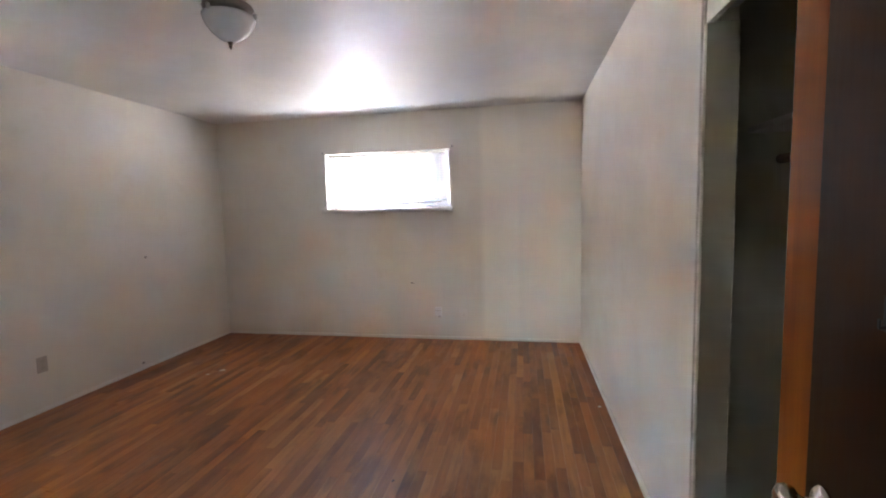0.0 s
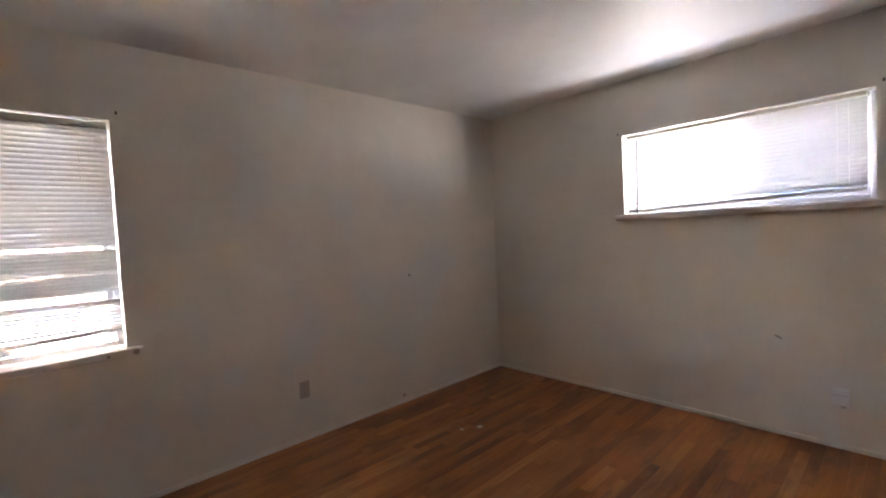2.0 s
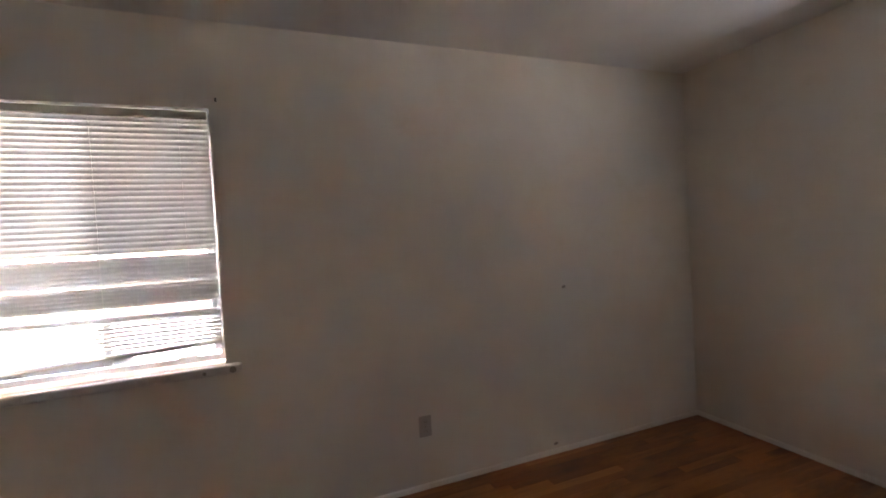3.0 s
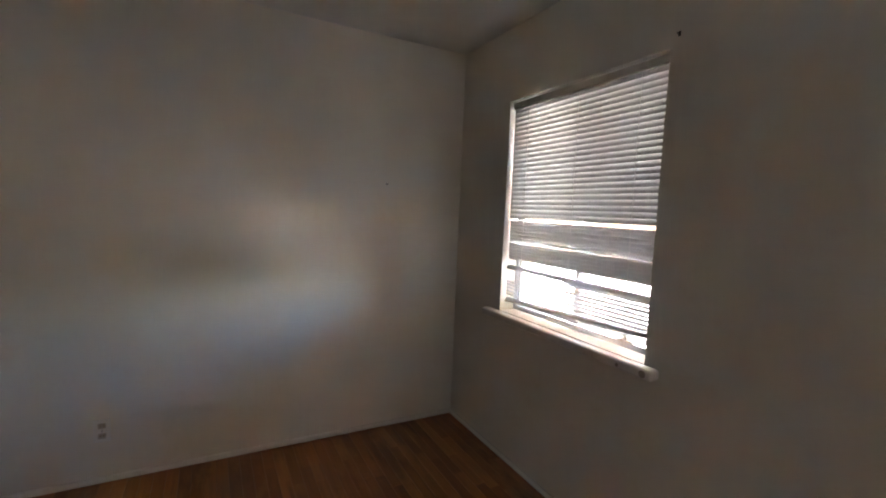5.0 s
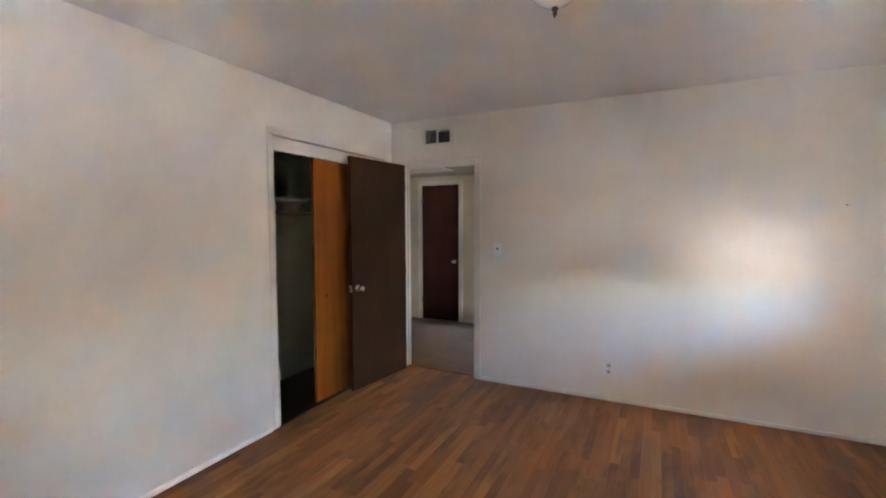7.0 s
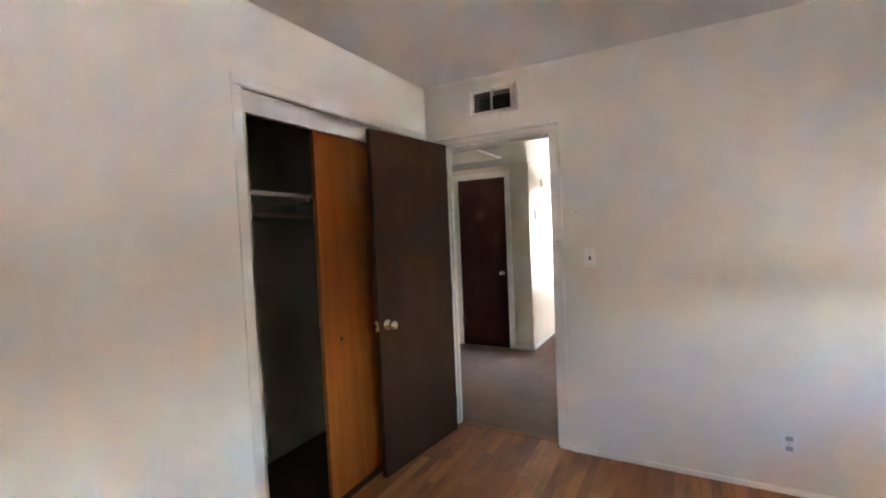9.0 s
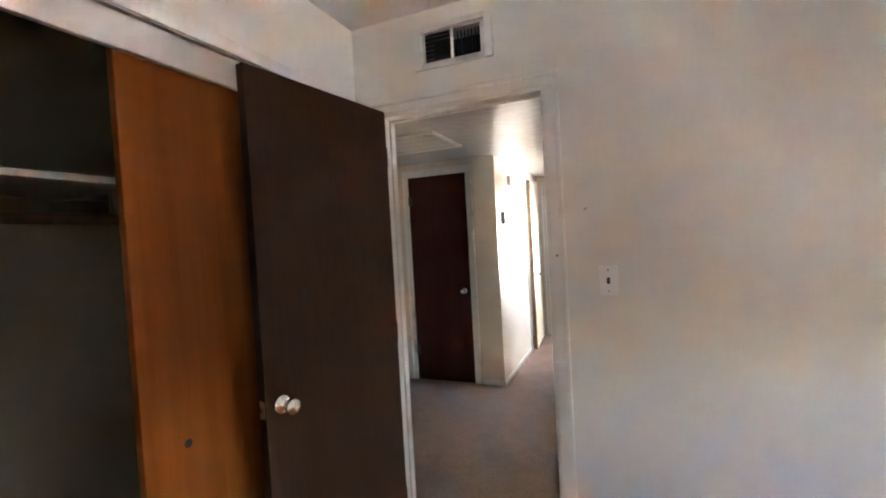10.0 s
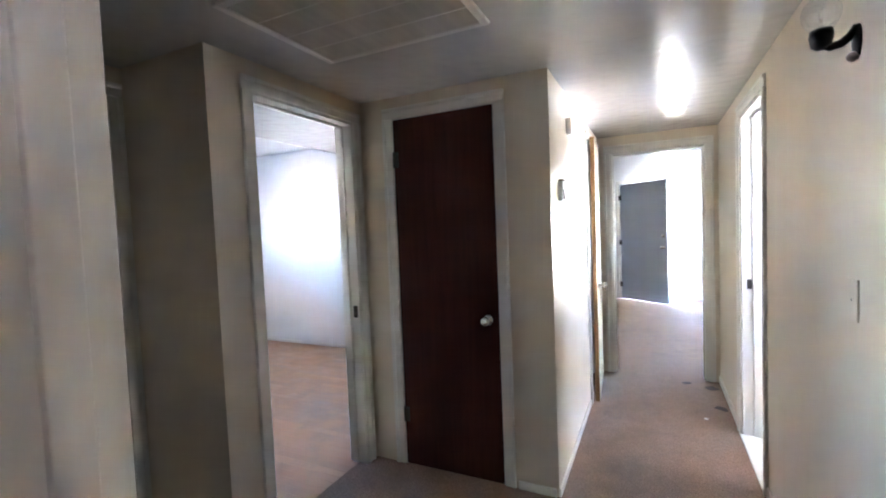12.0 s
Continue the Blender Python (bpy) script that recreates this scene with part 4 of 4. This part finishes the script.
sconce = thing("wall_sconce", pose(3.04, -1.45, 1.855) @ Matrix.Scale(0.74, 4), "black iron wall sconce with a clear glass globe", "wall lamp")
part("backplate", lathe([(0.040, 0.0), (0.040, 0.005), (0.030, 0.013), (0.012, 0.018)], 26, "X"), IRON, sconce, "", True).scale = (1, 0.8, 1.5)
part("arm", tube([(0.004, 0, 0.050), (0.022, 0, 0.022), (0.048, 0, 0.0), (0.078, 0, -0.006), (0.105, 0, 0.008)], 0.015, 12), IRON, sconce, "", True)
part("lower_knob", lathe([(0.004, -0.020), (0.016, -0.012), (0.020, 0.0), (0.014, 0.012), (0.004, 0.016)], 18), LAMP_BASE, sconce, "dusty brown knob", True).location = (0.016, 0, -0.052)
part("socket", lathe([(0.016, -0.034), (0.030, -0.024), (0.037, 0.012), (0.034, 0.034)], 24), IRON, sconce, "", True).location = (0.105, 0, 0.024)
part("globe", lathe([(0.032, 0.0), (0.044, 0.012), (0.056, 0.036), (0.060, 0.064), (0.052, 0.094), (0.034, 0.114), (0.010, 0.121)], 28), CLEAR_GLOBE, sconce, "clear glass globe", True).location = (0.105, 0, 0.058)

thermo = thing("thermostat", pose(3.99, -2.34, 1.58), "small beige and white thermostat on the hall wall", "thermostat")
part("housing", box((-0.026, -0.04, -0.055), (0.0, 0.04, 0.055), 0.006, 2), WHITE_PLASTIC, thermo)
part("cover", box((-0.034, -0.03, -0.046), (-0.026, 0.03, 0.01), 0.003), BEIGE_PLASTIC, thermo)
part("lever", box((-0.032, -0.045, 0.052), (-0.004, 0.045, 0.062), 0.002), BEIGE_PLASTIC, thermo)
chime = thing("door_chime", pose(3.99, -2.62, 1.975), "small cream plastic door chime on the hall wall", "door chime")
part("housing", box((-0.035, -0.045, -0.05), (0.0, 0.045, 0.05), 0.008, 2), PLASTIC, chime)
part("grille", box((-0.037, -0.03, -0.03), (-0.035, 0.03, 0.02), 0.001), BEIGE_PLASTIC, chime)


# small marks on walls and floor
def mark(m, r, squash, material, label):
    bm = lathe([(0.0005, 0.0), (r, 0.0002), (r * 0.7, 0.0008), (0.0005, 0.001)], 11, "Y")
    for v in bm.verts:
        v.co.x *= squash * (0.8 + 0.4 * noise.noise(v.co * 90))
    ob = tagged(finish("wall_mark", bm, material), label, "scuff mark", "scuffs")
    ob.matrix_world = m
    return ob


mark(pose(0.0004, 3.457, 1.04, 0, 0, -90), 0.011, 1.5, DIRT, "small dark scuff on the cream wall")
mark(pose(2.29, L - 0.0004, 0.62, 0, -25, 180), 0.006, 5.0, DIRT, "short dark scratch on the cream wall")
mark(pose(0.53, 0.0004, 1.58, 0, 0, 0), 0.006, 1.8, DIRT, "small dark nail hole in the cream wall")
mark(pose(3.03, 0.0004, 1.525, 0, 40, 0), 0.003, 4.0, DIRT, "short dark scratch above the switch")

# ---- outside ----
house = thing("neighbour_house", pose(-0.6, 9.0, -0.15), "pale stucco neighbouring house with a pinkish roof", "house")
part("wall", wall_mesh(0, 13, 0, 2.5, 0, 0.2, "x", [(2.0, 3.4, 1.0, 2.0), (8.0, 9.2, 1.0, 2.0)]), STUCCO, house)
rb = bmesh.new()
vs = [rb.verts.new(p) for p in ((-0.6, -0.7, 2.45), (13.6, -0.7, 2.45), (13.6, 5.0, 4.6), (-0.6, 5.0, 4.6), (-0.6, -0.7, 2.6), (13.6, -0.7, 2.6), (13.6, 5.0, 4.75), (-0.6, 5.0, 4.75))]
for f in ((0, 1, 2, 3), (4, 5, 6, 7), (0, 1, 5, 4), (1, 2, 6, 5), (2, 3, 7, 6), (3, 0, 4, 7)):
    rb.faces.new([vs[i] for i in f])
part("roof", rb, ROOFING, house)
for wx in (2.0, 8.0):
    part("window", box((wx, 0.12, 1.0), (wx + (1.4 if wx < 5 else 1.2), 0.16, 2.0)), DARK, house)

cover = thing("patio_cover", pose(0, 0, 0), "brown wooden patio cover over shaded concrete beside the house", "patio cover")
part("deck", box((-3.45, -6.0, 2.52), (-0.62, 10.0, 2.58)), PATIO_WOOD, cover)
part("fascia", box((-3.49, -6.0, 2.42), (-3.45, 10.0, 2.60), 0.004), PATIO_WOOD, cover)
for k in range(14):
    part("rafter", box((-3.45, -5.6 + 1.2 * k, 2.40), (-0.62, -5.555 + 1.2 * k, 2.52)), PATIO_WOOD, cover)
for py in (-5.5, 5.0, 9.5):
    part("post", box((-3.4, py, -0.15), (-3.3, py + 0.1, 2.40), 0.004), PATIO_WOOD, cover)


def board_fence(m, count, height, material, label):
    """Upright boards on three rails, running along local y."""
    root = thing("garden_fence", m, label, "fence", "garden fences")
    for k in range(3):
        part("rail", box((-0.06, 0.0, 0.25 + 0.5 * k), (0.0, 0.2 * count, 0.33 + 0.5 * k)), material, root)
    first_board = part("board", box((0.0, 0.0, 0.0), (0.02, 0.19, height), 0.003), material, root)
    for k in range(1, count):
        o = new("board", first_board.data)
        o.parent = root
        o.location = (0, 0.2 * k, 0)


board_fence(pose(-11.0, -14.0, -0.15), 110, 1.55, PATIO_WOOD, "weathered brown board fence along the far side of the yard")
# unseen screen added to hold oblique light off the door wall near window_1
board_fence(pose(-0.62, 3.7, -0.15, 0, 0, 90), 14, 2.4, UMBER, "unseen dark board screen added to block oblique light at the window")

# ---- bedroom strip floor ----
STRIP = 0.0572
rnd = random.Random(11)
base = slab("floor", (0.0, -0.065, -0.05), (W, L, -0.008), CLOSET_FLOOR, "worn brown oak strip floor with dark stains", "floor")
base.name = "floor"
shared = {}


def plank_mesh(length, width, material):
    key = (round(length, 2), round(width, 4), material.name)
    if key not in shared:
        b, t, c = -0.008, 0.0, 0.0007
        w, l = key[1] / 2 - 0.0004, key[0] / 2 - 0.0004
        rings = [[(-w, -l, b), (w, -l, b), (w, l, b), (-w, l, b)], [(-w, -l, t - c), (w, -l, t - c), (w, l, t - c), (-w, l, t - c)], [(-w + c, -l + c, t), (w - c, -l + c, t), (w - c, l - c, t), (-w + c, l - c, t)]]
        verts = [p for r in rings for p in r]
        faces = [(8, 9, 10, 11)]
        for k in (0, 4):
            faces += [(k + i, k + (i + 1) % 4, k + 4 + (i + 1) % 4, k + 4 + i) for i in range(4)]
        me = bpy.data.meshes.new("plank")
        me.from_pydata(verts, [], faces)
        me.materials.append(material)
        shared[key] = (me, verts, faces)
    return shared[key]


rest_v, rest_f, made = [], [], 0
x = 0.0
while x < W - 0.005:
    w = min(STRIP, W - x)
    y0 = 0.0 if not 3.185 < x + w / 2 < 3.935 else -0.062
    y = y0 - rnd.uniform(0, 0.5)
    while y < L - 0.02:
        ln = rnd.choice((0.3, 0.42, 0.55, 0.7, 0.85, 1.0, 1.2))
        a, e = max(y, y0), min(y + ln, L)
        if e - a > 0.03:
            dz = rnd.uniform(-0.0004, 0.0)
            me, verts, faces = plank_mesh(e - a, w, OAK)
            cx, cy = x + w / 2, (a + e) / 2
            if made < 300 and ((0.6 < cy < 3.2 and 0.9 < cx < 3.9) or cy > 3.9 and cx > 3.0):
                o = new("plank", me)
                o.parent = base
                o.location = (cx, cy, dz)
                made += 1
            else:
                k = len(rest_v)
                rest_v += [(vx + cx, vy + cy, vz + dz) for vx, vy, vz in verts]
                rest_f += [tuple(k + i for i in f) for f in faces]
        y += ln
    x += STRIP
me = bpy.data.meshes.new("planks")
me.from_pydata(rest_v, [], rest_f)
me.materials.append(OAK)
rest = new("planks", me)
rest.parent = base
tagged(rest, "worn brown oak strips", "", "", "stuff")
tagged(finish("threshold", box((3.186, -0.10, 0.0), (3.934, -0.060, 0.008), 0.003, 2), OAK), "worn wooden strip between oak floor and carpet", "threshold", "", "structure")


# second bedroom strips, running along x
y = -4.12
while y < -1.13:
    x = 5.17 - rnd.uniform(0, 0.5)
    while x < 8.69:
        ln = rnd.choice((0.6, 0.8, 1.0, 1.3))
        a, e = max(x, 5.17), min(x + ln, 8.7)
        if e - a > 0.03:
            o = new("plank", plank_mesh(e - a, STRIP, PALE_OAK)[0])
            o.parent = floor_second
            o.matrix_local = pose((a + e) / 2, y + STRIP / 2, 0.004 - rnd.uniform(0.0, 0.0004), 0, 0, 90)
        x += ln
    y += STRIP


def fleck(x, y, r, squash, turn, material, label):
    bm = lathe([(0.0005, 0.0), (r, 0.0), (r * 0.8, 0.0006), (0.0005, 0.0008)], 10)
    for v in bm.verts:
        v.co.x *= squash * (0.75 + 0.5 * noise.noise(v.co * 70))
    ob = tagged(finish("floor_fleck", bm, material), label, "paint fleck", "flecks on the floor")
    ob.matrix_world = pose(x, y, 0.0004, 0, 0, turn)
    return ob


fleck(0.777, 3.405, 0.022, 1.6, 35, FLECK, "small white paint fleck on the oak floor")
fleck(0.705, 3.290, 0.012, 2.0, 10, FLECK, "small white paint fleck on the oak floor")
fleck(4.020, 3.062, 0.012, 1.3, 80, FLECK, "small white paint fleck beside the moulding")
fleck(2.812, 2.029, 0.010, 1.0, 0, DARK, "small black speck on the oak floor")
fleck(3.222, -3.373, 0.014, 1.5, 60, FLECK, "small white scrap on the hall carpet").location.z = 0.0075
mark(pose(0.0004, 3.34, 0.060, 0, 0, -90), 0.009, 2.4, DIRT, "dark scuff low on the cream wall")


def carpet_stain(x, y, r, squash, turn):
    bm = lathe([(0.0005, 0.0), (r, 0.0), (r * 0.85, 0.0005), (0.0005, 0.0007)], 14)
    for v in bm.verts:
        v.co.x *= squash
        v.co.xy *= 1 + 0.55 * noise.noise(Vector((v.co.x * 30, v.co.y * 30, turn)))
    ob = tagged(finish("carpet_stain", bm, STAIN), "dark soiled spot on the taupe hall carpet", "carpet stain", "stains on the carpet")
    ob.matrix_world = pose(x, y, 0.0064, 0, 0, turn)


carpet_stain(3.299, -4.095, 0.030, 1.5, 20)
carpet_stain(3.12, -4.02, 0.045, 1.2, 70)
carpet_stain(3.105, -3.60, 0.050, 0.7, 40)
mark(pose(3.146, 0.0195, 1.342, 0, 0, 0), 0.005, 1.0, DARK, "small dark nail hole in the door casing")
